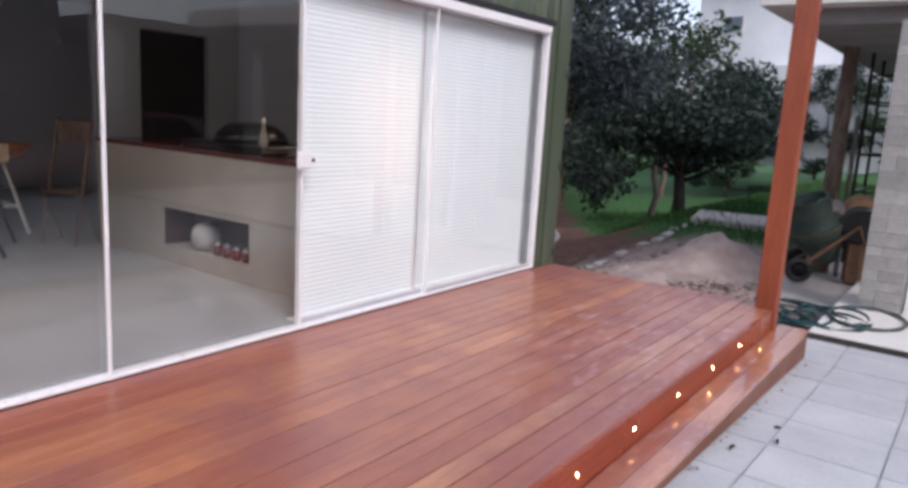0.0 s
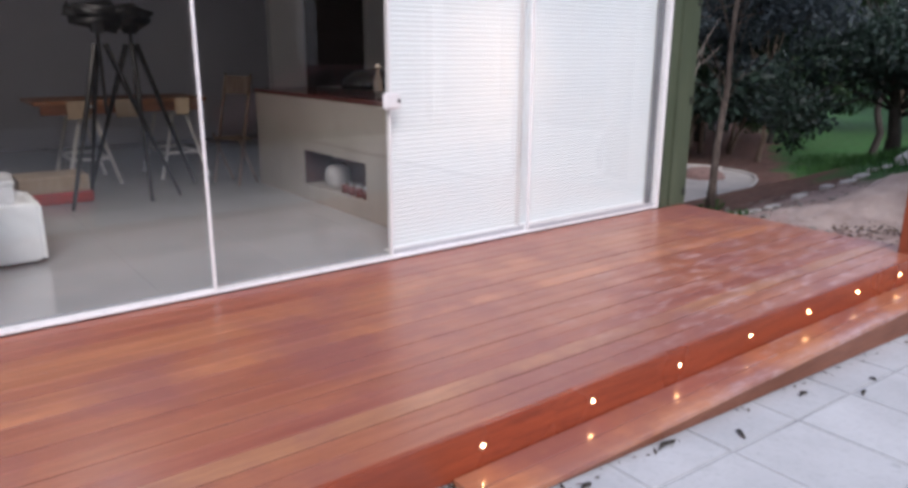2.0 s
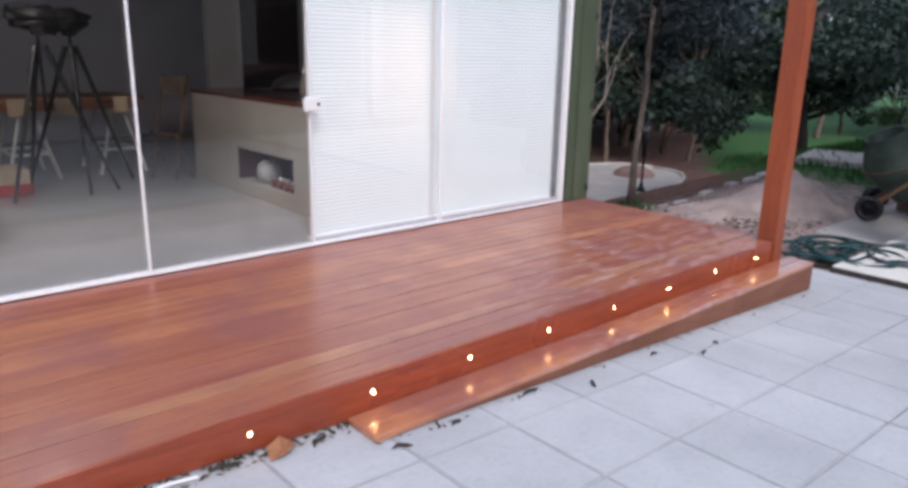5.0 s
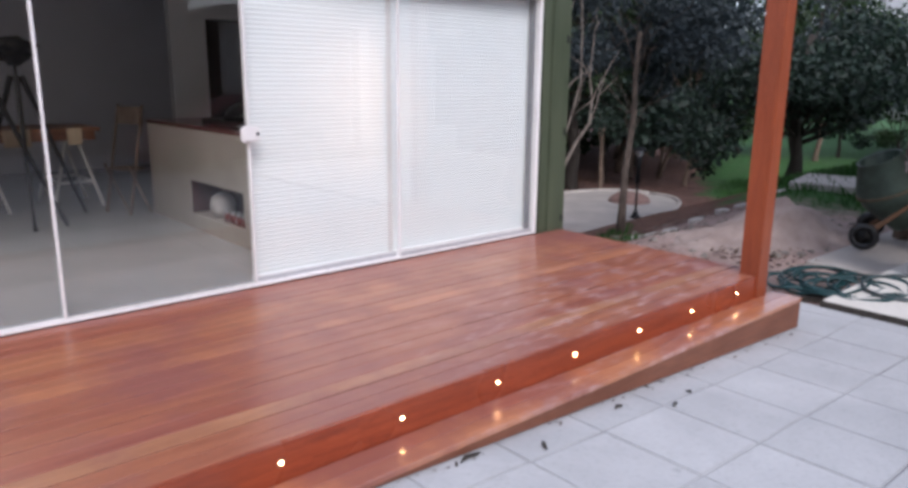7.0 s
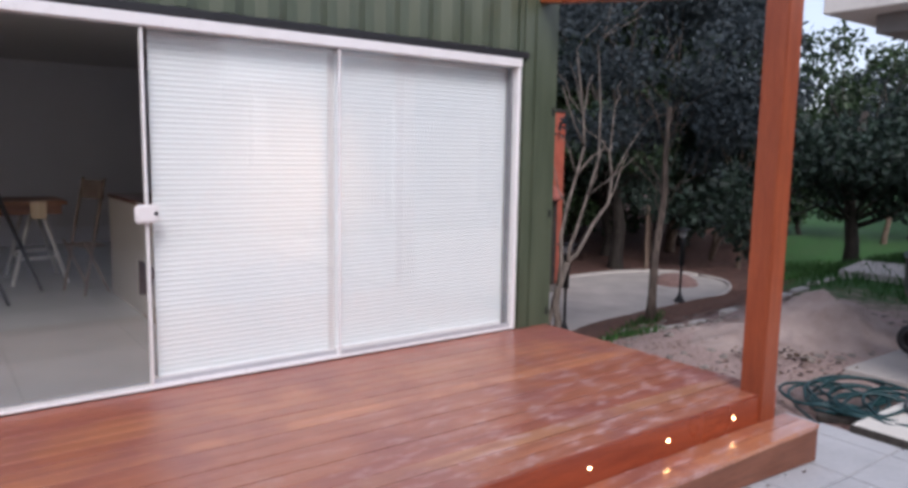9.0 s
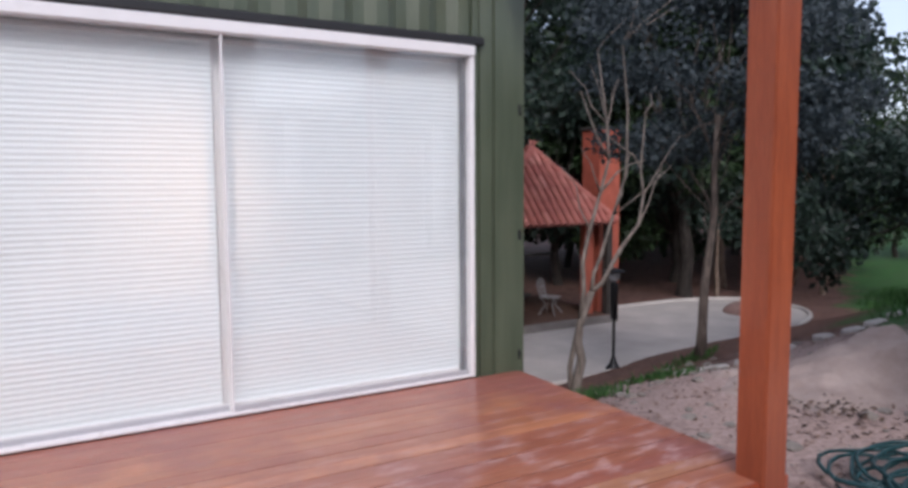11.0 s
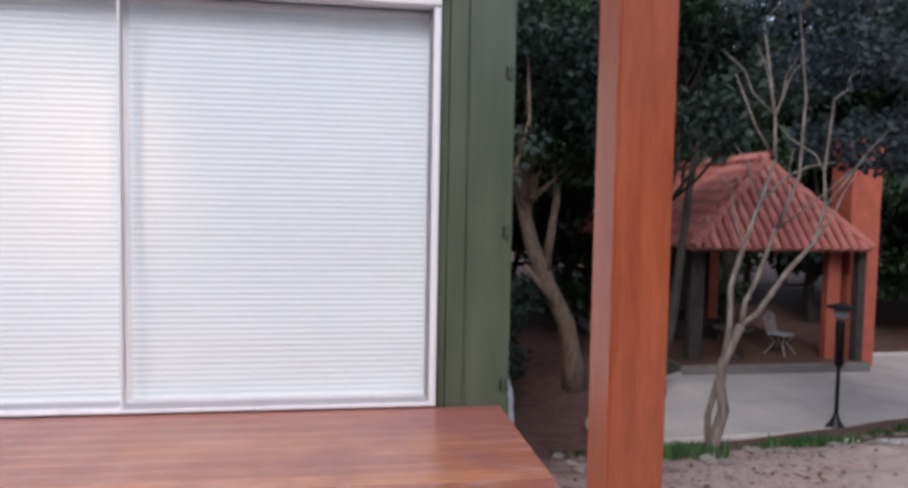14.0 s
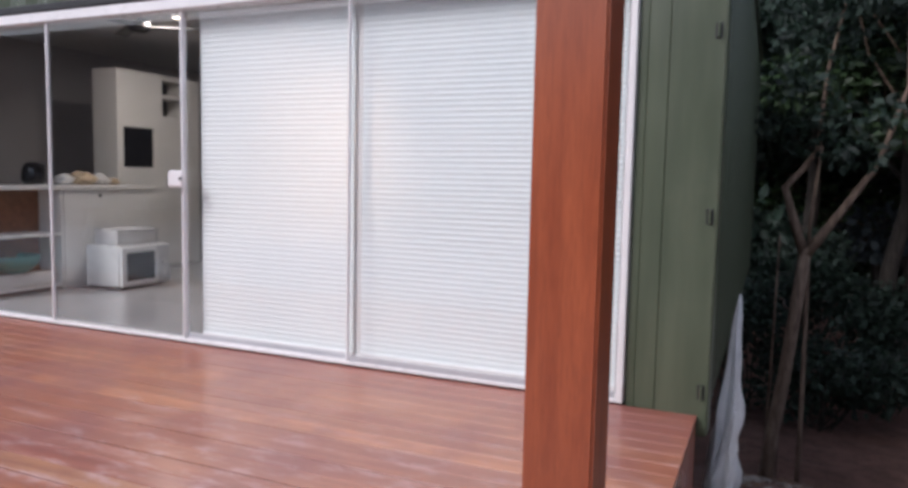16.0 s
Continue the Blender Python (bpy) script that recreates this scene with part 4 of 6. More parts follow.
# pendant lamp that glows through the blind
pendant = thing("pendant_lamp", "lit pendant lamp hanging behind the lowered blind", "lamp", (-1.62, 0.92, 2.559))
part("cord", tube([(0, 0, 0), (0, 0, -0.95)], 0.004, 6), BLACK, pendant)
part("shade", lathe([(0.02, -0.95), (0.06, -0.97), (0.15, -1.08), (0.147, -1.083), (0.055, -0.985), (0.02, -0.965)], 22), CABINET, pendant, "", True)
part("bulb", lathe([(0.0, -1.0), (0.02, -1.01), (0.035, -1.05), (0.02, -1.085), (0.0, -1.09)], 14), spot_glow, pendant, "glowing bulb", True)
glow = new("pendant_light", bpy.data.lights.new("pendant_light", "SPOT"))
glow.data.energy, glow.data.color, glow.data.shadow_soft_size = 26.0, (1.0, 0.66, 0.42), 0.06
glow.data.spot_size, glow.data.spot_blend = radians(104), 1.0
glow.matrix_world = look((-1.62, 0.92, 1.36), (-1.9, 0.0, 1.2))

# ---- trees ----


def leaf_mesh(name, clumps, count, size, seed, droop=0.3):
    """Many small pointed, folded leaves scattered in clumps: (centre, radii)."""
    rng = np.random.default_rng(seed)
    vol = np.array([r[0] * r[1] * r[2] for _, r in clumps]) ** 0.7
    pick = rng.choice(len(clumps), count, p=vol / vol.sum())
    centre = np.array([c for c, _ in clumps], float)[pick]
    radii = np.array([r for _, r in clumps], float)[pick]
    d = rng.normal(size=(count, 3))
    d /= np.linalg.norm(d, axis=1)[:, None]
    place = centre + d * radii * (rng.random(count) ** 0.45)[:, None]
    ahead = d * 0.6 + rng.normal(size=(count, 3)) * 0.8
    ahead[:, 2] -= droop
    ahead /= np.linalg.norm(ahead, axis=1)[:, None]
    side = np.cross(ahead, rng.normal(size=(count, 3)))
    side /= np.linalg.norm(side, axis=1)[:, None] + 1e-9
    up = np.cross(side, ahead)
    s = size * rng.uniform(0.6, 1.4, count)[:, None]
    verts = np.stack([place, place + ahead * s * 0.5 + side * s * 0.3 + up * s * 0.08, place + ahead * s, place + ahead * s * 0.5 - side * s * 0.3 + up * s * 0.08], 1).reshape(-1, 3)
    base = np.arange(count)[:, None] * 4
    faces = np.concatenate([base + [0, 1, 2], base + [0, 2, 3]], 1).reshape(-1, 3)
    me = bpy.data.meshes.new(name)
    me.from_pydata(verts.tolist(), [], faces.tolist())
    me.update()
    return me


def limb(a, b, bend, n, rng):
    """Points from a to b, wandering by bend."""
    a, b = Vector(a), Vector(b)
    pts = []
    for k in range(n + 1):
        f = k / n
        w = math.sin(math.pi * f) * bend
        pts.append(a.lerp(b, f) + Vector((rng.uniform(-1, 1), rng.uniform(-1, 1), rng.uniform(-0.4, 0.4))) * w)
    return pts


def tree(name, at, label, trunk, limbs, clumps, count, size, leaf, bark_mat, seed, group="", droop=0.3):
    """trunk and limbs: (points, first radius, last radius), in metres from the base."""
    t = thing(name, label, "tree", at, group)
    bm = bmesh.new()
    for pts, r0, r1 in [trunk] + limbs:
        rad = [r0 + (r1 - r0) * k / (len(pts) - 1) for k in range(len(pts))]
        if pts is trunk[0]:
            rad[0] *= 1.35
        tube(pts, rad, 8, bm)
    part("trunk", bm, bark_mat, t, "", True)
    if count:
        mesh_part("crown", leaf_mesh(name + "_leaves", clumps, count, size, seed, droop), leaf, t)
    return t


def broad_tree(name, label, height, spread, count, size, leaf, bark_mat, seed, crown_low=0.3, trunk_r=0.14, group=""):
    """A woodland tree at the origin: trunk, limbs to each clump of the crown."""
    rng = random.Random(seed)
    fork = height * crown_low
    trunk = (limb((0, 0, -0.3), (rng.uniform(-0.3, 0.3), rng.uniform(-0.3, 0.3), fork + height * 0.25), 0.12, 6, rng), trunk_r, trunk_r * 0.55)
    tip = trunk[0][-1]
    limbs, clumps = [], []
    n = 15
    for k in range(n):
        a = 2 * math.pi * (k * 0.382 + rng.random() * 0.1)
        f = (k + 0.5) / n
        z = fork + (height - fork) * (f ** 0.8)
        r = spread * math.sqrt(max(0.06, 1 - (f * 1.5 - 0.55) ** 2)) * rng.uniform(0.55, 0.95)
        c = Vector((r * math.cos(a), r * math.sin(a), z))
        start = trunk[0][3 + k % 3].lerp(tip, rng.random() * 0.5)
        limbs.append((limb(start, c, 0.14, 4, rng), trunk_r * 0.34, 0.012))
        s = spread * rng.uniform(0.26, 0.42)
        clumps.append((tuple(c), (s, s, s * rng.uniform(0.55, 0.85))))
        for _ in range(2):
            o = Vector((rng.uniform(-1, 1), rng.uniform(-1, 1), rng.uniform(-0.6, 0.6))) * s
            clumps.append((tuple(c + o), (s * 0.45, s * 0.45, s * 0.3)))
    return tree(name, (0, 0, 0), label, trunk, limbs, clumps, count, size, leaf, bark_mat, seed, group)


def put_on(x, y, sink=0.05):
    return (x, y, ground_level(x, y) - sink)


def build_near_trees():
    rng = random.Random(21)
    # bare forked stem by the bank
    z = ground_level(2.97, 2.6)
    t0 = [(0, 0, -0.1), (0.05, 0, 0.15), (0.13, 0, 0.42), (0.09, 0.02, 0.65), (0.1, 0, 0.87), (0.27, 0, 1.23)]
    fork = t0[-1]
    limbs = [
        ([(0.1, 0, 0.87), (0.17, 0.02, 1.25), (0.175, 0.05, 1.59), (0.32, 0.1, 1.97), (0.48, 0.1, 2.41), (0.61, 0.1, 2.8), (0.62, 0.15, 3.23), (0.5, 0.2, 4.1)], 0.034, 0.009),
        ([fork, (0.41, -0.03, 1.34), (0.69, -0.05, 1.75), (0.92, -0.1, 2.03), (1.085, 0.0, 2.37), (1.13, 0.1, 2.7), (1.2, 0.1, 3.4)], 0.032, 0.008),
        ([fork, (0.3, 0.0, 1.45), (0.4, 0.0, 1.64), (0.55, -0.05, 2.14), (0.8, 0.0, 2.64), (0.9, 0.1, 3.4), (0.8, 0.1, 4.2)], 0.028, 0.008),
        ([(0.02, 0.05, -0.1), (0.0, 0.06, 0.35), (0.1, 0.07, 0.7), (0.2, 0.05, 1.15)], 0.036, 0.024),
        ([(0.48, 0.1, 2.41), (0.75, 0.1, 2.65), (1.0, 0.15, 2.75), (1.3, 0.2, 2.8)], 0.016, 0.006),
        ([(0.61, 0.1, 2.8), (0.4, 0.1, 3.1), (0.2, 0.15, 3.6)], 0.016, 0.006),
    ]
    for k in range(16):
        src = rng.choice(limbs[:3])[0]
        a = Vector(rng.choice(src[3:]))
        b = a + Vector((rng.uniform(-0.6, 0.7), rng.uniform(-0.5, 0.5), rng.uniform(0.3, 0.9)))
        limbs.append((limb(a, b, 0.06, 3, rng), 0.011, 0.004))
    clumps = [((0.9 + 0.5 * rng.uniform(-1, 1), rng.uniform(-0.6, 0.6), 4.4 + rng.uniform(-0.7, 1.0)), (0.5, 0.5, 0.4)) for _ in range(9)]
    tree("forked_tree", (2.97, 2.6, z), "slender pale forked tree with mostly bare twisting stems", (t0, 0.062, 0.042), limbs, clumps, 1500, 0.075, LEAF_GREY, BARK_PALE, 31)
    # thin tree with a feathery grey-green crown
    t0 = [(0, 0, -0.1), (0.02, 0, 0.5), (0.1, 0.05, 1.1), (0.26, 0.1, 1.7), (0.34, 0.1, 2.2), (0.3, 0.1, 2.8), (0.36, 0.1, 3.6)]
    limbs, clumps = [], []
    for k in range(20):
        a = rng.uniform(0, 2 * math.pi)
        r = rng.uniform(0.5, 2.1)
        c = Vector((0.3 + r * math.cos(a), r * math.sin(a), rng.uniform(3.2, 6.1)))
        j = rng.choice((3, 4, 5))
        limbs.append((limb(Vector(t0[j]).lerp(Vector(t0[j + 1]), rng.random()), c, 0.2, 5, rng), 0.008, 0.003))
        clumps.append((tuple(c), (0.75, 0.75, 0.34)))
    tree("slender_tree", put_on(5.93, 3.28), "slender leaning tree with a feathery grey-green crown", (t0, 0.075, 0.04), limbs, clumps, 17000, 0.095, LEAF_GREY, BARK_GREY, 32)
    # twin dark trunks by the hut
    t0 = [(0, 0, -0.2), (0.0, 0.0, 1.2), (0.05, 0.0, 2.4), (0.12, 0.05, 3.8), (0.1, 0.1, 5.4)]
    limbs = [([(0.0, 0.0, 0.5), (0.22, -0.05, 1.5), (0.34, -0.05, 2.6), (0.5, 0.0, 4.0), (0.75, 0.1, 5.4)], 0.11, 0.06)]
    clumps = []
    for k in range(22):
        a = rng.uniform(0, 2 * math.pi)
        r = rng.uniform(0.6, 2.8)
        c = Vector((r * math.cos(a), r * math.sin(a), rng.uniform(4.7, 8.4)))
        limbs.append((limb(t0[rng.choice((3, 4))], c, 0.15, 4, rng), 0.035, 0.008))
        clumps.append((tuple(c), (0.9, 0.9, 0.5)))
    tree("twin_trunk_tree", put_on(5.35, 9.0), "dark twin-trunked tree standing by the hut", (t0, 0.16, 0.06), limbs, clumps, 11000, 0.15, LEAF_DARK, BARK_DARK, 33)
    # dark orchard tree on the grass
    t0 = [(0, 0, -0.2), (0.02, 0, 0.5), (0.0, 0.05, 1.0), (-0.05, 0.1, 1.5), (0.05, 0.1, 2.2), (0.1, 0.0, 3.2)]
    limbs = [([(0.02, 0, 0.9), (0.3, -0.5, 1.15), (0.5, -1.0, 1.6)], 0.06, 0.03)]
    clumps = []
    for k in range(30):
        a = rng.uniform(0, 2 * math.pi)
        r = rng.uniform(0.5, 2.6)
        zc = rng.uniform(1.5, 3.6) - (0.6 if math.sin(a) > 0.4 else 0.0) * (r / 2.4)
        c = Vector((r * math.cos(a) * 0.85, r * math.sin(a), zc * (1 - 0.05 * r)))
        limbs.append((limb(t0[rng.choice((2, 3, 4))], c, 0.2, 4, rng), 0.04, 0.008))
        clumps.append((tuple(c), (0.75, 0.75, 0.5)))
    for k in range(5):
        clumps.append(((rng.uniform(-0.5, 0.3), 2.1 + rng.uniform(-0.4, 0.5), 0.75 + rng.uniform(-0.25, 0.5)), (0.45, 0.5, 0.5)))
    tree("orchard_tree", put_on(11.3, 2.6), "dark dense low-branching tree on the grass", (t0, 0.16, 0.07), limbs, clumps, 13000, 0.14, LEAF_DARK, BARK_DARK, 34)
    # bent thick trunk under dark foliage
    t0 = [(0, 0, -0.2), (-0.1, 0, 0.7), (-0.25, 0.0, 1.4), (-0.65, 0.05, 2.2), (-1.0, 0.0, 3.0), (-1.25, 0.0, 4.0), (-1.55, 0.1, 5.0)]
    limbs = [([(-0.3, 0, 1.5), (-0.75, -0.1, 2.1), (-1.15, -0.1, 2.55)], 0.1, 0.05), ([(-0.7, 0, 2.4), (-0.6, 0.0, 3.2), (-0.5, 0.0, 3.9), (-0.6, 0, 5.2)], 0.1, 0.06)]
    clumps = []
    for k in range(24):
        a = rng.uniform(0, 2 * math.pi)
        r = rng.uniform(0.4, 3.2)
        c = Vector((-1.0 + r * math.cos(a), r * math.sin(a), rng.uniform(5.3, 7.8)))
        j = rng.choice((4, 5))
        limbs.append((limb(Vector(t0[j]).lerp(Vector(t0[j + 1]), rng.random()), c, 0.25, 5, rng), 0.028, 0.008))
        clumps.append((tuple(c), (0.9, 0.9, 0.5)))
    for k in range(6):
        clumps.append(((-1.0 + rng.uniform(-0.9, 0.9), rng.uniform(-0.9, 0.3), rng.uniform(4.3, 5.0)), (0.6, 0.5, 0.3)))
    tree("bent_tree", put_on(4.15, 10.1), "thick bent brown trunk under dark foliage", (t0, 0.215, 0.11), limbs, clumps, 15000, 0.15, LEAF_GREEN, BARK_BROWN, 35)
    # small forked tree close behind the house end
    t0 = [(-0.12, 0, -0.15), (-0.08, 0, 0.6), (0.0, 0.0, 1.2), (0.06, 0.0, 1.8), (0.14, 0.0, 2.68)]
    limbs = [
        ([(0.13, 0, 2.6), (0.0, 0.0, 3.0), (-0.1, 0, 3.33), (0.08, 0.05, 3.55), (0.2, 0.1, 3.75), (0.25, 0.1, 4.6), (0.4, 0.1, 5.4)], 0.055, 0.012),
        ([(0.13, 0, 2.6), (0.3, 0.0, 2.85), (0.44, 0.0, 3.07), (0.78, 0.1, 3.6), (1.0, 0.1, 4.4), (0.95, 0.1, 5.4)], 0.06, 0.012),
        ([(0.2, 0.05, -0.1), (0.2, 0.05, 0.8), (0.19, 0.1, 1.8), (0.17, 0.1, 2.9), (0.24, 0.1, 3.8)], 0.028, 0.018),
        ([(-0.15, 0.1, 0.2), (-0.13, 0.1, 1.6), (-0.12, 0.1, 2.8)], 0.018, 0.01),
    ]
    clumps = [((0.5 + rng.uniform(-0.9, 1.1), rng.uniform(-0.6, 0.9), 5.0 + rng.uniform(-0.5, 1.2)), (0.55, 0.55, 0.35)) for _ in range(10)]
    clumps += [((0.35 + rng.uniform(-0.7, 0.8), rng.uniform(-0.3, 0.3), rng.uniform(3.7, 4.5)), (0.35, 0.3, 0.2)) for _ in range(6)]
    tree("small_forked_tree", put_on(0.83, 5.2), "small pale forked tree in deep shade", (t0, 0.078, 0.062), limbs, clumps, 3500, 0.11, LEAF_DARK, BARK_BROWN, 36)
    # dark undergrowth below the bank
    for k, (x, y, h) in enumerate(((-1.2, 8.6, 2.4), (0.3, 9.4, 2.6), (1.5, 8.8, 2.2), (2.3, 10.4, 2.6), (0.9, 11.6, 3.2), (-0.6, 11.4, 3.0))):
        stems, clumps = [], []
        for j in range(9):
            c = Vector((rng.uniform(-0.9, 0.9), rng.uniform(-0.7, 0.7), h * rng.uniform(0.2, 0.95)))
            stems.append((limb((rng.uniform(-0.15, 0.15), rng.uniform(-0.15, 0.15), 0.0), c, 0.08, 3, rng), 0.018, 0.005))
            clumps.append((tuple(c), (0.6, 0.55, 0.45)))
        tree("shrub", put_on(x, y), "dense dark green shrub in the shade below the bank", ([(0, 0, -0.1), (0.02, 0, 0.3), (0, 0.03, 0.8)], 0.035, 0.02), stems, clumps, 2600, 0.13, LEAF_DARK, BARK_DARK, 90 + k, "undergrowth shrubs")


def build_woods():
    kinds = [
        broad_tree("woodland_tree", "tall dark green woodland tree at the garden's edge", 10.5, 3.4, 9500, 0.24, LEAF_DARK, BARK_DARK, 51, 0.12, 0.2, "woodland trees"),
        broad_tree("woodland_tree", "tall grey-green woodland tree at the garden's edge", 9.0, 3.0, 9000, 0.2, LEAF_GREY, BARK_BROWN, 52, 0.25, 0.15, "woodland trees"),
        broad_tree("woodland_tree", "dense green woodland tree at the garden's edge", 8.0, 3.4, 9500, 0.22, LEAF_GREEN, BARK_DARK, 53, 0.08, 0.18, "woodland trees"),
    ]
    # extra high crowns, added to hold sky light off the undergrowth
    canopy = broad_tree("woodland_tree", "tall tree with a high dark canopy, added to shade the ground below the bank", 9.5, 3.9, 9000, 0.19, LEAF_DARK, BARK_DARK, 54, 0.52, 0.17, "woodland trees")
    high = [(1.2, 13.2), (3.4, 14.4), (-0.4, 16.0), (-4.4, 13.0), (2.6, 11.8)]
    for k, (x, y) in enumerate(high):
        m = Matrix.Translation(put_on(x, y, 0.1)) @ Matrix.Rotation(1.7 * k, 4, "Z")
        if k == 0:
            canopy.matrix_basis = m
        else:
            copy_thing(canopy, Matrix.Identity(4)).matrix_basis = m
    airy = broad_tree("woodland_tree", "airy green tree with sky showing through its crown", 7.2, 2.8, 3600, 0.2, LEAF_GREEN, BARK_DARK, 57, 0.3, 0.14, "woodland trees")
    airy.matrix_basis = Matrix.Translation(put_on(19.5, 6.3, 0.1))
    rng = random.Random(77)
    spots = []
    for k in range(15):
        spots.append((-3.5 + 2.7 * k, 21.0 + 3.0 * rng.random()))
    for k in range(14):
        spots.append((-6 + 3.3 * k, 27.5 + 4 * rng.random()))
    for k in range(5):
        spots.append((24.0 + 3 * rng.random(), 13.5 + 2.5 * k))
    for k in range(5):
        spots.append((31.0 + 4 * rng.random(), 11.5 + 4.5 * k))
    for k in range(7):
        spots.append((37.0 + 1.5 * rng.random(), -4.0 + 2.6 * k))
    for k in range(11):
        spots.append((58.0 + 6 * rng.random(), -16.0 + 5.0 * k))
    spots += [(-1.8, 14.5), (1.4, 16.5), (14.5, 17.5), (12.3, 19.0), (20.5, 10.8), (18.6, 15.5), (16.5, 13.2), (22.0, 15.0), (3.0, 18.0), (-2.5, 18.0), (9.6, 20.5), (6.4, 20.0)]
    for k, (x, y) in enumerate(spots):
        s = rng.uniform(1.05, 1.5)
        if x > 50 and y < 24:
            s *= 0.6
        elif 36.5 < x < 39:
            s *= 0.48
        elif x > 17:
            s *= 0.75 if y < 10.6 or x > 26 else 0.95
        # the crowns stand lower towards the open building site, where the sky shows
        bearing = math.degrees(math.atan2(x + 2.0, y + 4.0))
        if bearing > 55 and x < 50:
            reach = math.hypot(x + 2.0, y + 4.0)
            rise = 12.5 if bearing < 66 else 9.5
            s = min(s, (reach * math.tan(radians(rise)) + 3.4) / 10.0 * rng.uniform(0.75, 1.2))
        m = Matrix.Translation(put_on(x, y, 0.1)) @ Matrix.Rotation(rng.uniform(0, 6.28), 4, "Z") @ Matrix.Scale(s, 4)
        src = kinds[k % 3]
        if k < 3:
            src.matrix_basis = m
        else:
            made = copy_thing(src, Matrix.Identity(4))
            made.matrix_basis = m


def build_saplings():
    rng = random.Random(61)
    for x, y, lean, tall in ((21.5, 12.7, 1.2, 4.4), (20.6, 13.4, 0.1, 3.6), (16.2, 11.6, 0.0, 2.4), (22.6, 13.4, 0.5, 4.0), (19.0, 13.6, -0.2, 3.0)):
        pts = limb((0, 0, -0.1), (lean * 0.6, -lean, tall), 0.06, 6, rng)
        clumps = [((lean * 0.6 + rng.uniform(-1, 1), -lean + rng.uniform(-1, 1), tall + rng.uniform(0.0, 1.6)), (0.8, 0.8, 0.5)) for _ in range(5)]
        tree("sapling", put_on(x, y), "thin brown bare-stemmed young tree on reddish soil", (pts, 0.085, 0.05), [], clumps, 900, 0.14, LEAF_DARK, BARK_BROWN, 70, "young trees")


build_near_trees()
build_saplings()
build_woods()

# ---- garden ----


def build_patio():
    """A rounded concrete patio with a raised pale rim, lying at the foot of the bank."""
    z = -2.5
    ring = []
    for k in range(72):
        a = 2 * math.pi * k / 72
        c, s = math.cos(a), math.sin(a)
        x = 10.1 + 6.7 * math.copysign(abs(c) ** 0.72, c)
        west = max(0.0, 1 - (x - 4.0) / 5.0) ** 1.5
        y = 9.3 - 1.45 * west + (2.45 - 1.0 * west) * math.copysign(abs(s) ** 0.72, s) + 0.09 * (x - 10.2)
        ring.append((x, y))
    bm = bmesh.new()
    top = [bm.verts.new((x, y, z)) for x, y in ring]
    low = [bm.verts.new((x, y, z - 0.3)) for x, y in ring]
    bm.faces.new(top)
    for k in range(72):
        bm.faces.new((top[k], low[k], low[(k + 1) % 72], top[(k + 1) % 72]))
    pat = structure(part("patio", bm, PATIO), "pale rounded concrete patio below the bank", "patio")
    bm = tube([(x, y, z + 0.01) for x, y in ring + ring[:1]], 0.07, 6)
    part("kerb", bm, PATIO, pat, "low rounded concrete edge", True)
    bed = structure(part("planting_ring", lathe([(0.68, -0.1), (0.68, 0.03), (0.6, 0.14), (0.42, 0.25), (0.2, 0.3), (0.0, 0.31)], 28, None, pose(14.9, 9.4, z)), plain("pinkish_gravel", (0.24, 0.15, 0.13), 0.95, 0, 0.25, 12, 0.6)), "low round pinkish gravel mound on the patio", "mound")


def lamp_post(x, y, z):
    lp = thing("garden_lamp", "black cast-iron garden lamp post with flat hood, unlit", "lamp post", (x, y, z), "garden lamps")
    part("foot", lathe([(0.0, 0.0), (0.15, 0.0), (0.15, 0.03), (0.09, 0.1), (0.05, 0.2), (0.035, 0.26), (0.0, 0.26)], 16), IRON, lp, "", True)
    part("pole", lathe([(0.032, 0.24), (0.03, 1.0), (0.07, 1.02), (0.075, 1.7), (0.05, 1.76), (0.0, 1.76)], 14), IRON, lp, "", True)
    part("lantern", lathe([(0.05, 1.76), (0.11, 1.82), (0.11, 1.94), (0.05, 1.97)], 14), plain("lamp_glass", (0.35, 0.36, 0.38), 0.2), lp, "", True)
    part("hood", lathe([(0.0, 2.03), (0.1, 2.01), (0.22, 1.965), (0.22, 1.95), (0.0, 1.965)], 18), IRON, lp, "", True)


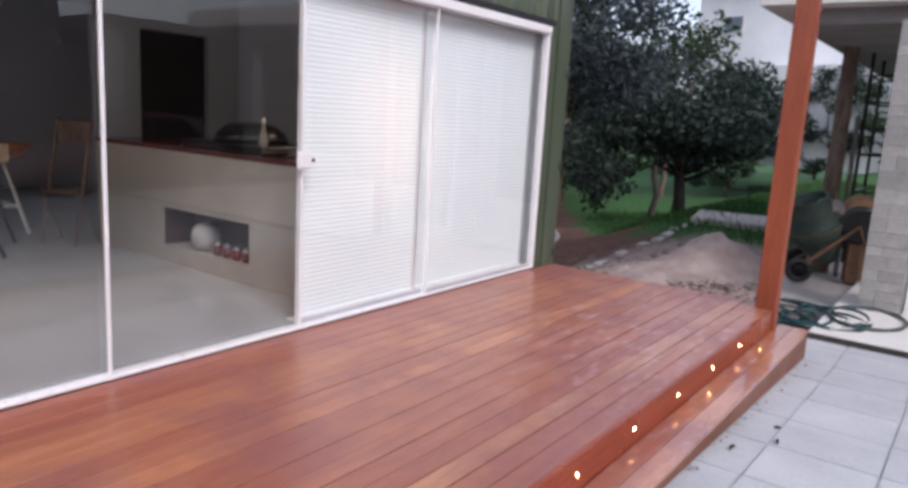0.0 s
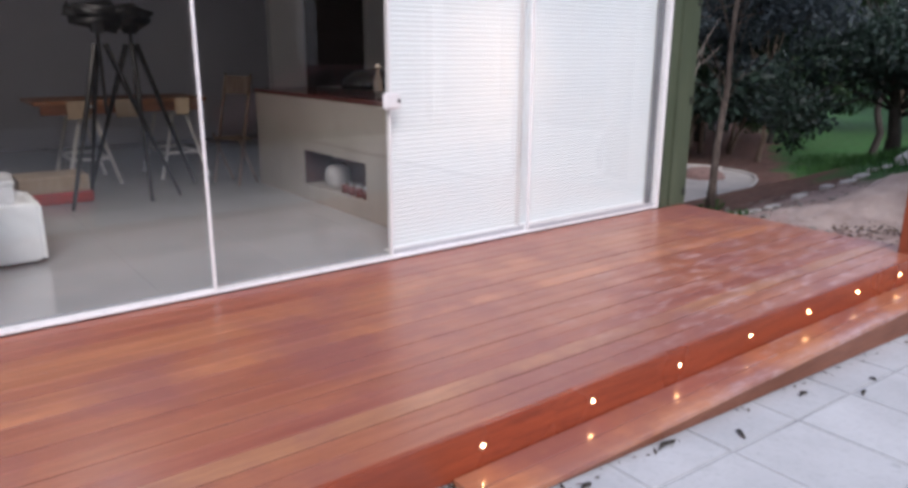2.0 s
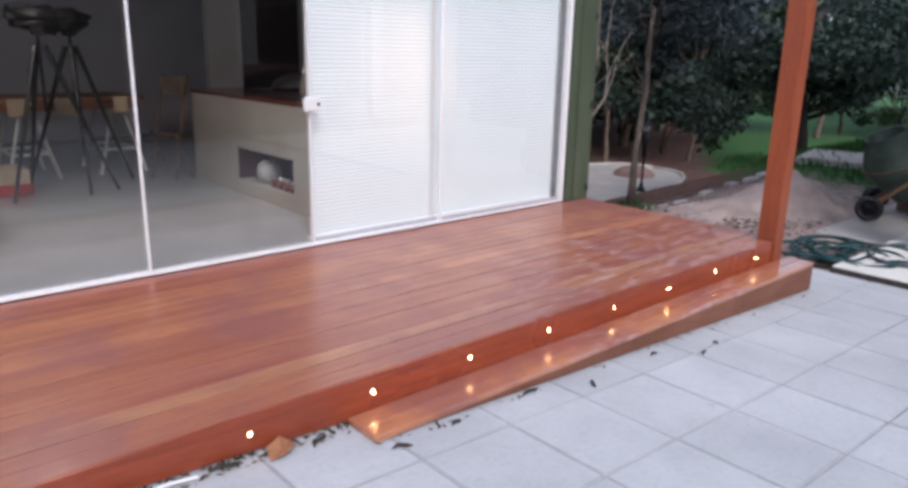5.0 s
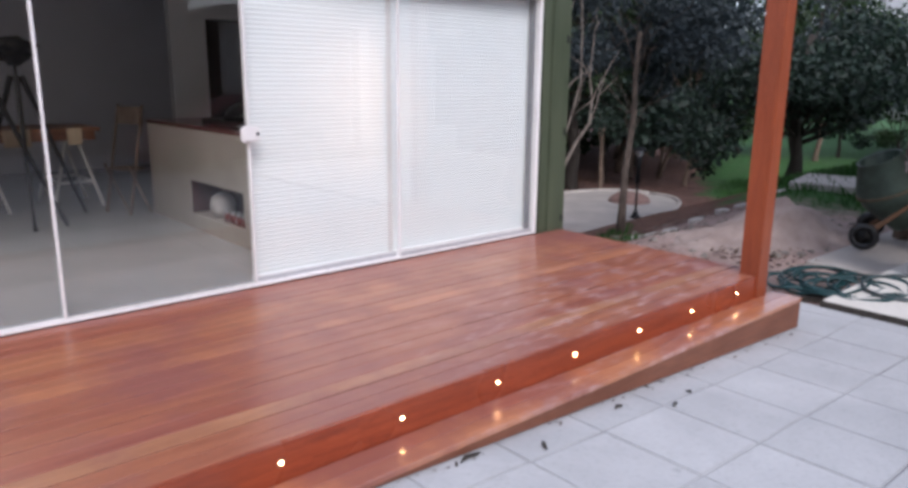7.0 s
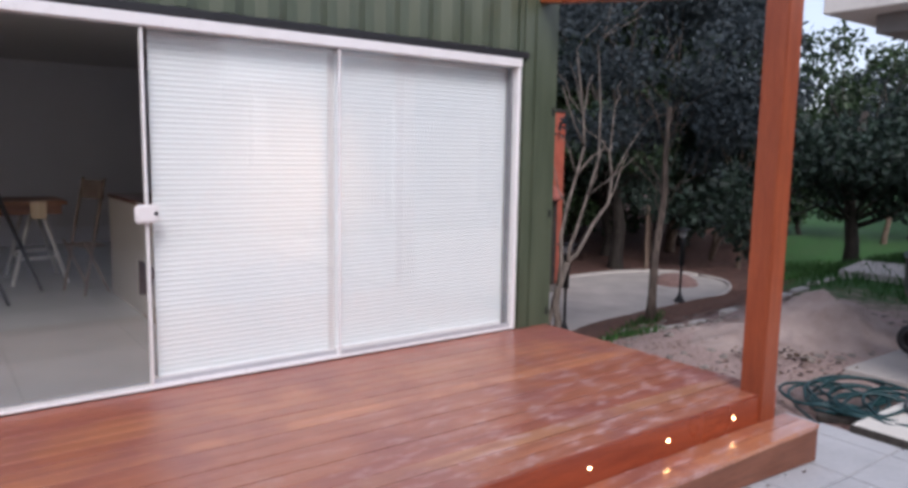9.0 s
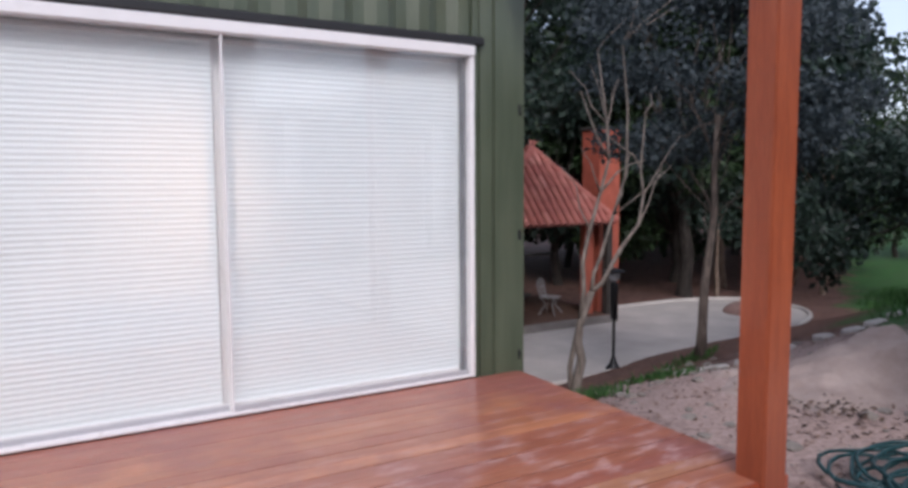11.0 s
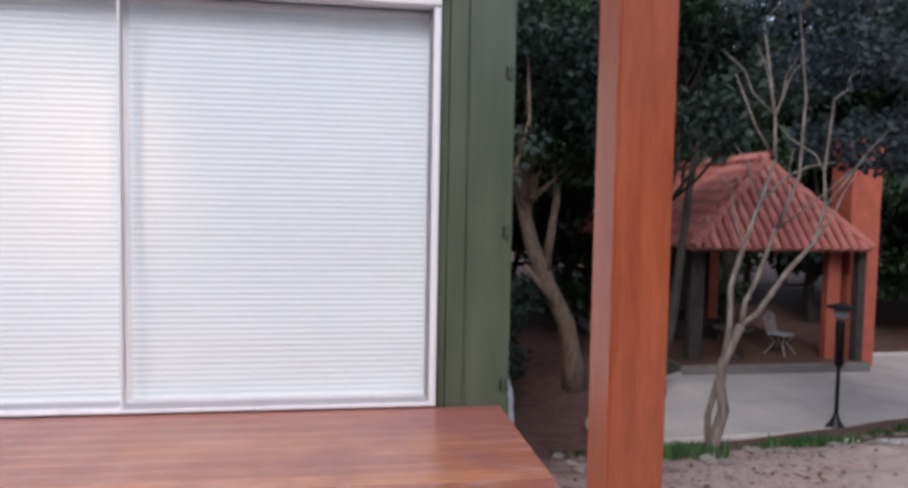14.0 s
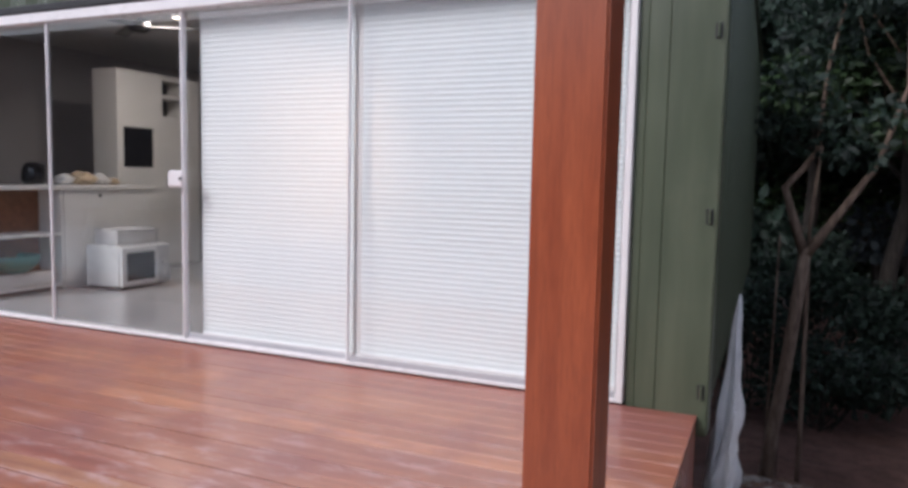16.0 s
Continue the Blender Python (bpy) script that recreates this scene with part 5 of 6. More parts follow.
def build_hut():
    hut = thing("garden_hut", "open garden hut with orange pillars and a hipped clay tile roof", "hut")
    x0, x1, y0, y1, ze, zr = 6.6, 10.7, 10.25, 18.6, 0.12, 2.05
    xm, ya, yb = 9.2, 11.95, 17.3
    # slab, floor and back wall colours are darkened to stand for the roof's shade
    floor = part("platform", box(x0 - 0.1, x1 + 0.2, y0 + 0.1, y1 - 0.2, -2.62, -2.3, 0.02), concrete("shaded_slab", (0.13, 0.115, 0.105), (0.22, 0.2, 0.185), 1.2, 0.9), hut, "low concrete floor slab")
    part("floor_finish", box(x0 - 0.06, x1 + 0.16, y0 + 0.14, y1 - 0.24, -2.2995, -2.29, 0.003), plain("shaded_terracotta", (0.11, 0.06, 0.042), 0.7, 0, 0.2, 3, 0.1), hut, "terracotta floor, darkened for the shade under the roof")
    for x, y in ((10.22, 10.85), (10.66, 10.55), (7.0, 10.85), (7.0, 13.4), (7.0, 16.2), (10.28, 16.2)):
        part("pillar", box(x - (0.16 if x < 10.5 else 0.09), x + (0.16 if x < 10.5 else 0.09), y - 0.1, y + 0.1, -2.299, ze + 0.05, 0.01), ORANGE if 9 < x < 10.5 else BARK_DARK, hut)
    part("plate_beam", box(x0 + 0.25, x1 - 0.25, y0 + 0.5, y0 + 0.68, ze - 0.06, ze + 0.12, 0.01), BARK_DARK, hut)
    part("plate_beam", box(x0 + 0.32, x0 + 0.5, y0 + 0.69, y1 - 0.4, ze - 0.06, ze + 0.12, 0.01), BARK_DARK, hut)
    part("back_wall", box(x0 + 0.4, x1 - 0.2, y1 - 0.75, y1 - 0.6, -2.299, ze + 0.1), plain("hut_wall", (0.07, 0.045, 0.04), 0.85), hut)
    # roof boards under the tiles, clay darkened to paint the shade in the valleys
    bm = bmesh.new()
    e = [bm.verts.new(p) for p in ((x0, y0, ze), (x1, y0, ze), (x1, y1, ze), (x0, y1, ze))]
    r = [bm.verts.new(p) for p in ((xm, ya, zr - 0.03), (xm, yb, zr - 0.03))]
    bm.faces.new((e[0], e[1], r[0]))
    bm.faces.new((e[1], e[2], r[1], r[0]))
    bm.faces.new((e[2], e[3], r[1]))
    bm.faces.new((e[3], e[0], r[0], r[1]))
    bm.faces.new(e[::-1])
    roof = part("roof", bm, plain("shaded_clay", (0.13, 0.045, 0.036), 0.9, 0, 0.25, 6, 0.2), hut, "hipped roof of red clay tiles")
    # one barrel tile, shared by all; u runs along the eave, v up the slope
    w, l = 0.225, 0.4
    verts, n = [], 6
    for j in (0, 1):
        for k in range(n + 1):
            a = math.pi * k / n
            rr = (0.4 - 0.03 * j) * w
            verts.append((-rr * math.cos(a), j * (l + 0.05), 0.01 + rr * 1.05 * math.sin(a) - 0.006 * j))
        faces = [(k, k + 1, n + 2 + k, n + 1 + k) for k in range(n)] + [tuple(range(n, -1, -1))]
    tile = raw("roof_tile", verts, faces)
    tile.materials.append(CLAY)

    def lay(origin, along, inward, length, run, start_inset, end_inset):
        slope = math.atan2(zr - ze, run)
        up = run / math.cos(slope)
        u, inw = Vector(along), Vector(inward)
        v = (inw * math.cos(slope) + Vector((0, 0, 1)) * math.sin(slope)).normalized()
        nrm = u.cross(v)
        for j in range(int(up / l) + 1):
            f = j * l / up
            for i in range(int(length / w)):
                s = (i + 0.5) * w
                if s < f * start_inset + 0.05 or s > length - f * end_inset - 0.05:
                    continue
                m = Matrix((u, v, nrm)).transposed().to_4x4()
                m.translation = Vector(origin) + u * s + v * (j * l) + nrm * 0.012
                ob = mesh_part("tile", tile, None, roof)
                ob.matrix_basis = m

    lay((x0, y0, ze), (1, 0, 0), (0, 1, 0), x1 - x0, ya - y0, xm - x0, x1 - xm)
    lay((x0, y1, ze), (0, -1, 0), (1, 0, 0), y1 - y0, xm - x0, y1 - yb, ya - y0)
    for a, b in (((x0, y0, ze + 0.08), (xm, ya, zr + 0.05)), ((x1, y0, ze + 0.08), (xm, ya, zr + 0.05)), ((xm, ya, zr + 0.06), (xm, yb, zr + 0.06)), ((x0, y1, ze + 0.08), (xm, yb, zr + 0.05))):
        a, b = Vector(a), Vector(b)
        k = int((b - a).length / 0.3)
        for i in range(k):
            part("ridge_tile", tube([a.lerp(b, i / k), a.lerp(b, (i + 1.15) / k)], [0.115, 0.095], 8), CLAY, roof)
    # furniture in the shade under the roof
    bench = thing("garden_bench", "dark timber bench in the hut's shade", "bench", (8.3, 13.2, -2.299))
    part("seat", box(-0.65, 0.65, -0.2, 0.2, 0.42, 0.47, 0.01), BARK_DARK, bench)
    for sx in (-0.5, 0.5):
        part("leg", box(sx - 0.05, sx + 0.05, -0.17, 0.17, 0.0, 0.42, 0.005), BARK_DARK, bench)
    table = thing("pedestal_table", "round dark pedestal table in the hut", "table", (7.95, 10.95, -2.299))
    part("tabletop", lathe([(0.0, 0.66), (0.42, 0.66), (0.44, 0.68), (0.42, 0.7), (0.0, 0.7)], 20), BARK_DARK, table)
    part("pedestal", lathe([(0.0, 0.0), (0.26, 0.0), (0.24, 0.05), (0.07, 0.1), (0.06, 0.6), (0.16, 0.66), (0.0, 0.66)], 16), BARK_DARK, table, "", True)
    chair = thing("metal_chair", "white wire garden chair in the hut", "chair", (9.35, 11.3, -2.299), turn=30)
    # white wire greyed down, the dimness under the roof is in its colour
    pale = plain("dimmed_white_wire", (0.3, 0.3, 0.31), 0.4)
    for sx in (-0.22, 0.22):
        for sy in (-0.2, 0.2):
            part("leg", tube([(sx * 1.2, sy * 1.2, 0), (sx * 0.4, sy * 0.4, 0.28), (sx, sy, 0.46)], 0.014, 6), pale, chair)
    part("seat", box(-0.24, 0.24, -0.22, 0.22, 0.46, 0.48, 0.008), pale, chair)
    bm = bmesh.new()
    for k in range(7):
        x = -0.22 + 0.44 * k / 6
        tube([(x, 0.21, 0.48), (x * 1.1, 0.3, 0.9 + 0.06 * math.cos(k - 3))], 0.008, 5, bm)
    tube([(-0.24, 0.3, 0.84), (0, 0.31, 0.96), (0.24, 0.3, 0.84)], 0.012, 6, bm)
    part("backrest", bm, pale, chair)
    chim = thing("chimney", "tall orange rendered barbecue chimney beside the hut", "chimney", (10.98, 11.2, -2.6))
    part("shaft", box(-0.36, 0.36, -0.36, 0.36, 0.0, 5.2, 0.015), ORANGE, chim)
    part("cap", box(-0.41, 0.41, -0.41, 0.41, 5.202, 5.28, 0.01), BARK_DARK, chim)


def build_clutter_outside():
    rng = random.Random(9)
    # sand heap: a slumped cone with runnels
    xs, ys = np.linspace(-2.4, 2.4, 96), np.linspace(-1.9, 1.9, 78)
    verts, w = [], 96
    for y in ys:
        for x in xs:
            r = math.hypot(x / 1.0, y / 0.85)
            h = 0.45 * max(0.0, 1 - r / 0.95) ** 0.95 + 0.07 * max(0.0, 1 - r / 1.7)
            r2 = math.hypot(x + 0.9, y - 0.3)
            h += 0.09 * max(0.0, 1 - r2 / 0.9)
            h += (0.09 * noise.noise((x * 2.6, y * 2.6, 4.0)) + 0.05 * noise.noise((x * 7, y * 7, 2.0)) + 0.025 * noise.noise((x * 17, y * 17, 6.0))) * min(1.0, h * 9)
            verts.append((3.95 + float(x), -0.5 + float(y), ground_level(3.95 + float(x), -0.5 + float(y)) - 0.035 + h))
    faces = [(j * w + i, j * w + i + 1, (j + 1) * w + i + 1, (j + 1) * w + i) for j in range(77) for i in range(w - 1)]
    sand = Nodes("building_sand")
    place = sand.tree.nodes.new("ShaderNodeNewGeometry").outputs["Position"]
    f, g = sand.noise(2.5, 5, 0.6, place), sand.noise(45, 4, 0.7, place)
    sand.set(Base_Color=sand.mix(sand.math("MULTIPLY", g, 0.5), sand.ramp(f, (0.35, (0.33, 0.25, 0.225)), (0.65, (0.5, 0.4, 0.36))), (0.2, 0.15, 0.13)), Roughness=0.95)
    sand.bump(sand.math("ADD", f, sand.math("MULTIPLY", g, 0.6)), 0.8, 0.03)
    tagged(mesh_part("sand_mound", raw("sand_mound", verts, faces, True), sand.mat), "mound of pale pinkish building sand on the ground", "sand mound")
    # leaf litter and stones, in one scatter each
    count = 4200
    r = np.random.default_rng(5)
    px = r.uniform(0.5, 7.0, count)
    py = r.uniform(-1.6, 4.6, count)
    keep = [(x, y) for x, y in zip(px, py) if not (x < 0.62 and y < 0.3)]
    verts, faces = [], []
    for x, y in keep:
        z = ground_level(x, y) + 0.012
        a, s = r.uniform(0, 6.28), r.uniform(0.008, 0.03)
        c, sn = math.cos(a) * s, math.sin(a) * s
        b = len(verts)
        verts += [(x - c, y - sn, z), (x - sn * 0.5, y + c * 0.5, z + s * r.uniform(0, 0.4)), (x + c, y + sn, z + s * r.uniform(0, 0.5)), (x + sn * 0.5, y - c * 0.5, z + s * r.uniform(0, 0.3))]
        faces += [(b, b + 1, b + 2), (b, b + 2, b + 3)]
    dry = leafy("dry_leaves", (0.06, 0.03, 0.02), (0.24, 0.14, 0.085), 0.8)
    litter = mesh_part("leaf_litter", raw("leaf_litter", verts, faces), dry)
    tagged(litter, "scattered dry brown leaves on the soil", "leaf litter", "", "stuff")
    pebble = bmesh.new()
    for k in range(330):
        x, y = rng.uniform(0.5, 5.5), rng.uniform(-1.3, 3.4)
        s = 0.015 + 0.06 * rng.random() ** 2
        own = bmesh.new()
        bmesh.ops.create_icosphere(own, subdivisions=1, radius=s)
        for v in own.verts:
            v.co += Vector(noise.noise_vector(v.co * 20 + Vector((k, 0, 0)))) * s * 0.5
            v.co.z *= 0.6
        merged(pebble, own, Matrix.Translation((x, y, ground_level(x, y))))
    tagged(part("rubble", pebble, plain("dull_stone", (0.2, 0.175, 0.155), 0.9, 0, 0.25, 8, 0.3)), "small pale stones and rubble on the bank", "rubble", "", "stuff")
    verts, faces = [], []
    for k in range(180):
        x, y = 2.6 + r.normal() * 0.2, -0.85 + r.normal() * 0.26
        z, a, sz = ground_level(x, y) + 0.015 + 0.05 * r.random(), r.uniform(0, 6.28), r.uniform(0.012, 0.038)
        c, sn = math.cos(a) * sz, math.sin(a) * sz
        b = len(verts)
        verts += [(x - c, y - sn, z - 0.01), (x - sn * 0.4, y + c * 0.4, z + sz * 0.4), (x + c, y + sn, z + sz * r.uniform(-0.3, 0.6)), (x + sn * 0.4, y - c * 0.4, z)]
        faces += [(b, b + 1, b + 2), (b, b + 2, b + 3)]
    tagged(mesh_part("garden_debris", raw("garden_debris", verts, faces), leafy("dark_debris", (0.03, 0.02, 0.016), (0.2, 0.13, 0.1), 0.9)), "dark heap of dry leaves and bark before the sand", "debris", "", "stuff")
    # tufts of grass
    verts, faces = [], []

    def tuft(cx, cy, radius, n, tall):
        for _ in range(n):
            a, d = r.uniform(0, 6.28), radius * math.sqrt(r.random())
            x, y = cx + d * math.cos(a), cy + d * math.sin(a)
            z, h, t = ground_level(x, y) - 0.01, tall * r.uniform(0.5, 1.2), r.uniform(0, 6.28)
            c, s = math.cos(t) * 0.012, math.sin(t) * 0.012
            lx, ly = r.uniform(-0.5, 0.5) * h, r.uniform(-0.5, 0.5) * h
            b = len(verts)
            verts.extend([(x - c, y - s, z), (x + c, y + s, z), (x + lx * 0.4 + c * 0.7, y + ly * 0.4 + s * 0.7, z + h * 0.6), (x + lx, y + ly, z + h)])
            faces.extend([(b, b + 1, b + 2), (b, b + 2, b + 3)])

    for cx, cy, rad, n, tall in ((3.1, 1.7, 0.3, 260, 0.12), (3.75, 1.6, 0.3, 180, 0.1), (2.1, 2.1, 0.35, 260, 0.13), (5.5, 3.2, 0.35, 220, 0.14), (1.9, 1.1, 0.35, 350, 0.16), (3.1, 1.3, 0.3, 300, 0.14), (2.1, 3.3, 0.4, 220, 0.15), (6.3, 3.7, 0.3, 150, 0.15)):
        tuft(cx, cy, rad * 1.15, int(n * 0.55), tall * 0.8)
    for _ in range(1300):
        x, y = r.uniform(6.8, 25), r.uniform(-2, 10)
        if y < 0.6 + 0.6 * (x - 6.5):
            tuft(x, y, 0.55, 24, 0.2)
    tagged(mesh_part("grass", raw("grass", verts, faces), GRASS), "tufts of green grass on the bank and slope", "grass", "", "stuff")
    # row of edging stones up to the lying slab
    for k in range(9):
        x = 3.4 + 0.52 * k
        y = 1.3 + 0.1 * math.sin(k) - 0.03 * k
        half = rng.uniform(0.08, 0.2)
        bm = box(-half, half, -0.07, 0.06, -0.1, rng.uniform(0.01, 0.04), 0.02)
        for v in bm.verts:
            v.co += Vector(noise.noise_vector(v.co * 9 + Vector((k, 3, 0)))) * 0.02
        ob = tagged(part("edging_stone", bm, PATIO), "rough pale concrete edging stone along the bank", "kerb stone", "edging stones")
        ob.matrix_basis = pose(x, y, ground_level(x, y) + 0.02, 0, 0, rng.uniform(-6, 6))
    slab = tagged(part("concrete_slab", box(-0.75, 0.75, -0.7, 0.7, 0.0, 0.14, 0.015), PATIO), "flat pale concrete slab lying on the grass", "slab")
    slab.matrix_basis = pose(8.5, 0.55, ground_level(8.5, 0.55) - 0.01, 0, 0, 12)
    # crumpled plastic at the house corner
    foil = plain("white_plastic_sheet", (0.66, 0.67, 0.68), 0.35)
    foot = ground_level(0.5, 0.4)
    wrap = thing("plastic_sheet", "crumpled white plastic sheet against the house corner", "plastic sheet", (0.445, 0.38, foot - 0.01))

    def crumple(height, wide, lean, seed):
        bm, rings = bmesh.new(), []
        for k in range(19):
            f = k / 18
            ring = []
            for i in range(28):
                a = 2 * math.pi * i / 28
                rr = (wide * (1 - f) ** 0.7 + 0.006) * (1 + 0.35 * math.sin(5 * a + 3 * f) + 0.7 * noise.noise((math.cos(a) * 2 + seed, math.sin(a) * 2, f * 6)))
                ring.append(bm.verts.new((lean[0] * f + rr * math.cos(a), lean[1] * f + rr * math.sin(a), height * f)))
            rings.append(ring)
        for p, q in zip(rings, rings[1:]):
            for i in range(28):
                bm.faces.new((p[i], p[(i + 1) % 28], q[(i + 1) % 28], q[i]))
        bm.faces.new(rings[0])
        bm.faces.new(rings[-1])
        return bm

    part("sheet", crumple(0.5 - foot, 0.055, (0.035, 0.24), 0.0), foil, wrap, "", True)
    part("fold", crumple(0.42, 0.045, (0.05, 0.06), 4.0), foil, wrap, "slumped lower fold", True).location = (0.0, -0.05, 0.0)
    part("torn_strip", tube([(0.0, -0.06, 0.02), (0.05, -0.08, 0.04), (0.1, -0.09, 0.03), (0.15, -0.12, 0.02)], [0.03, 0.015, 0.014, 0.006], 7), foil, wrap, "torn strip trailing on the soil", True)
    # bits lying on the paving and the deck
    for k, (x, y, l, a) in enumerate(((-1.62, -2.52, 0.09, 20), (-1.4, -2.47, 0.05, 100), (-2.55, -2.42, 0.12, 60), (-3.42, -2.33, 0.1, 10), (-3.75, -2.36, 0.14, -20), (-2.9, -2.3, 0.2, 5), (-4.0, -2.12, 0.16, 30), (-4.4, -2.09, 0.2, -8), (-1.9, -2.36, 0.1, 0))):
        l *= 0.65
        bm = tube([(-l / 2, 0, 0), (-l / 5, l * 0.06, 0.01), (l / 4, -l * 0.05, 0.006), (l / 2, 0.0, 0.0)], [0.003, 0.009, 0.008, 0.002], 6)
        ob = tagged(part("twig", bm, BARK_DARK), "small dark twig lying on the paving", "twig", "twigs on the paving")
        ob.matrix_basis = pose(x, y, paving_level(x) + 0.006, 0, 0, a)
    verts, faces = [], []
    for k in range(310):
        x = r.uniform(-5.3, -3.82) if k < 250 else r.uniform(-3.85, 0.3)
        y = DECK_Y0 - 0.03 - 0.09 * r.random() ** 2 if k < 250 else -2.275 - 0.05 * r.random() ** 2
        z, a, s = paving_level(x) + 0.004, r.uniform(0, 6.28), r.uniform(0.006, 0.022)
        c, sn = math.cos(a) * s, math.sin(a) * s
        b = len(verts)
        verts += [(x - c, y - sn, z), (x - sn * 0.4, y + c * 0.4, z + 0.004), (x + c, y + sn, z + s * 0.5), (x + sn * 0.4, y - c * 0.4, z + 0.002)]
        faces += [(b, b + 1, b + 2), (b, b + 2, b + 3)]
    tagged(mesh_part("mulch", raw("mulch", verts, faces), leafy("dark_mulch", (0.02, 0.014, 0.01), (0.12, 0.07, 0.04), 0.9)), "dark crumbs of bark and leaf along the deck", "debris", "", "stuff")
    leaf = tagged(mesh_part("dry_leaf", raw("dry_leaf", [(-0.07, 0, 0.004), (-0.02, 0.05, 0.03), (0.05, 0.035, 0.045), (0.085, 0, 0.012), (0.04, -0.045, 0.03), (-0.03, -0.04, 0.02), (0.01, 0, 0.012)], [(0, 1, 6), (1, 2, 6), (2, 3, 6), (3, 4, 6), (4, 5, 6), (5, 0, 6)]), plain("brown_leaf", (0.3, 0.13, 0.06), 0.7)), "curled brown dry leaf beside the deck", "leaf")
    leaf.matrix_basis = pose(-4.18, -2.11, paving_level(-4.18) + 0.002, 0, 0, 30)
    stick = thing("white_stalk", "white stalk with a green end beside the deck", "stalk", (-4.72, -2.1, paving_level(-4.72) + 0.008), turn=-3)
    part("stalk", tube([(-0.05, 0, 0), (0.1, 0.01, 0.004), (0.2, 0.0, 0.0)], [0.009, 0.008, 0.006], 8), CABINET, stick)
    part("leaf", lathe([(0.0, 0.0), (0.03, 0.004), (0.035, 0.02), (0.012, 0.04), (0.0, 0.042)], 8, None, pose(-0.07, 0, -0.004)), GRASS, stick)
    chip = tagged(part("wood_chip", box(-0.025, 0.025, -0.012, 0.012, 0.0, 0.008, 0.002), CABINET), "tiny pale chip lying on the deck", "chip")
    chip.matrix_basis = pose(-5.13, -0.69, 0.0015, 0, 0, 20)


def build_site():
    """The neighbouring building site: raised floor, stone column, roof slab, scaffold, mixer."""
    site = thing("unfinished_house", "unfinished neighbouring house with stone column and flat concrete roof", "house")
    part("floor_slab", box(1.13, 12.0, -9.0, -2.15, -0.5, -0.345, 0.01), FASCIA, site, "pale concrete floor slab")
    part("floor_apron", box(2.7, 7.6, -2.148, -1.35, -0.5, -0.425, 0.01), PATIO, site, "dusty pale concrete apron")
    part("floor_edge", box(1.105, 1.129, -9.0, -2.15, -0.5, -0.35, 0.004), BARK_DARK, site, "dark edge of the floor slab")
    part("roof_slab", box(2.45, 12.0, -9.0, -1.05, 2.61, 2.9, 0.01), FASCIA, site, "pale fascia of the flat roof")
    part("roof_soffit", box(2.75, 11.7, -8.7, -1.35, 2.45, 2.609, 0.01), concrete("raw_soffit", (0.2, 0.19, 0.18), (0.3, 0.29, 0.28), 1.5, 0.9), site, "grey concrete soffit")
    col = part("column", box(2.5, 2.96, -2.71, -2.35, -0.344, 2.449), PATIO, site, "column clad in rough grey stone")
    rng = random.Random(15)
    shapes = {}
    for face in range(2):
        z = -0.342
        while z < 2.42:
            h = rng.choice((0.1, 0.14, 0.18))
            h = min(h, 2.448 - z)
            s = 0.0
            wide = 0.36 if face == 0 else 0.46
            while s < wide - 0.005:
                l = rng.choice((0.14, 0.2, 0.28))
                if wide - s - l < 0.1:
                    l = wide - s
                d = rng.choice((0.019, 0.021, 0.024))
                key = (round(l, 2), round(h, 2), d)
                if key not in shapes:
                    me = bpy.data.meshes.new("stone")
                    bm = box(0, l - 0.002, -d, 0, 0, h - 0.002, 0.002)
                    bm.to_mesh(me)
                    bm.free()
                    me.materials.append(STONE)
                    shapes[key] = me
                ob = mesh_part("stone", shapes[key], None, col)
                ob.matrix_basis = pose(2.499, -2.35 - s, z, 0, 0, -90) if face == 0 else pose(2.5 + s, -2.711, z)
                s += l
            z += h
    part("door_jamb", box(2.52, 2.9, -2.815, -2.745, -0.344, 2.449, 0.004), HOUSE_WHITE, site, "white door jamb beside the column")
    part("inner_wall", box(7.0, 7.15, -9.0, -3.0, -0.344, 2.449), concrete("raw_plaster", (0.22, 0.21, 0.2), (0.33, 0.31, 0.3), 1.2, 0.9), site, "unpainted plaster wall")
    # scaffold on the far side
    sc = thing("scaffold", "tubular steel scaffold frame standing behind the column", "scaffold", (5.6, -1.75, -0.40))
    for sx in (0, 1.1):
        for sy in (0, 0.9):
            part("upright", tube([(sx, -sy, 0), (sx, -sy, 2.84)], 0.022, 8), IRON, sc)
    for z in (0.5, 1.0, 1.5, 1.85, 2.2, 2.55):
        for sx in (0, 1.1):
            part("rung", tube([(sx, 0, z), (sx, -0.9, z)], 0.016, 6), IRON, sc)
        part("ledger", tube([(0, 0, z), (1.1, 0, z)], 0.016, 6), IRON, sc)
    prop = tagged(part("timber_prop", tube([(4.7, -1.62, -0.42), (4.95, -1.58, 2.45)], [0.11, 0.09], 10), BARK_BROWN), "round timber prop under the roof slab", "prop")
    plank = tagged(part("leaning_plank", tube([(4.4, -1.85, -0.40), (5.55, -1.68, 1.6)], 0.03, 6), BARK_PALE), "pale pole leaning on the scaffold", "pole")
    # cement mixer
    mx = thing("cement_mixer", "dusty green cement mixer with yellow drive ring", "cement mixer", (4.1, -1.95, -0.40), turn=15)
    drum_mat = plain("mixer_green", (0.05, 0.075, 0.06), 0.6, 0.2, 0.35, 5, 0.2)
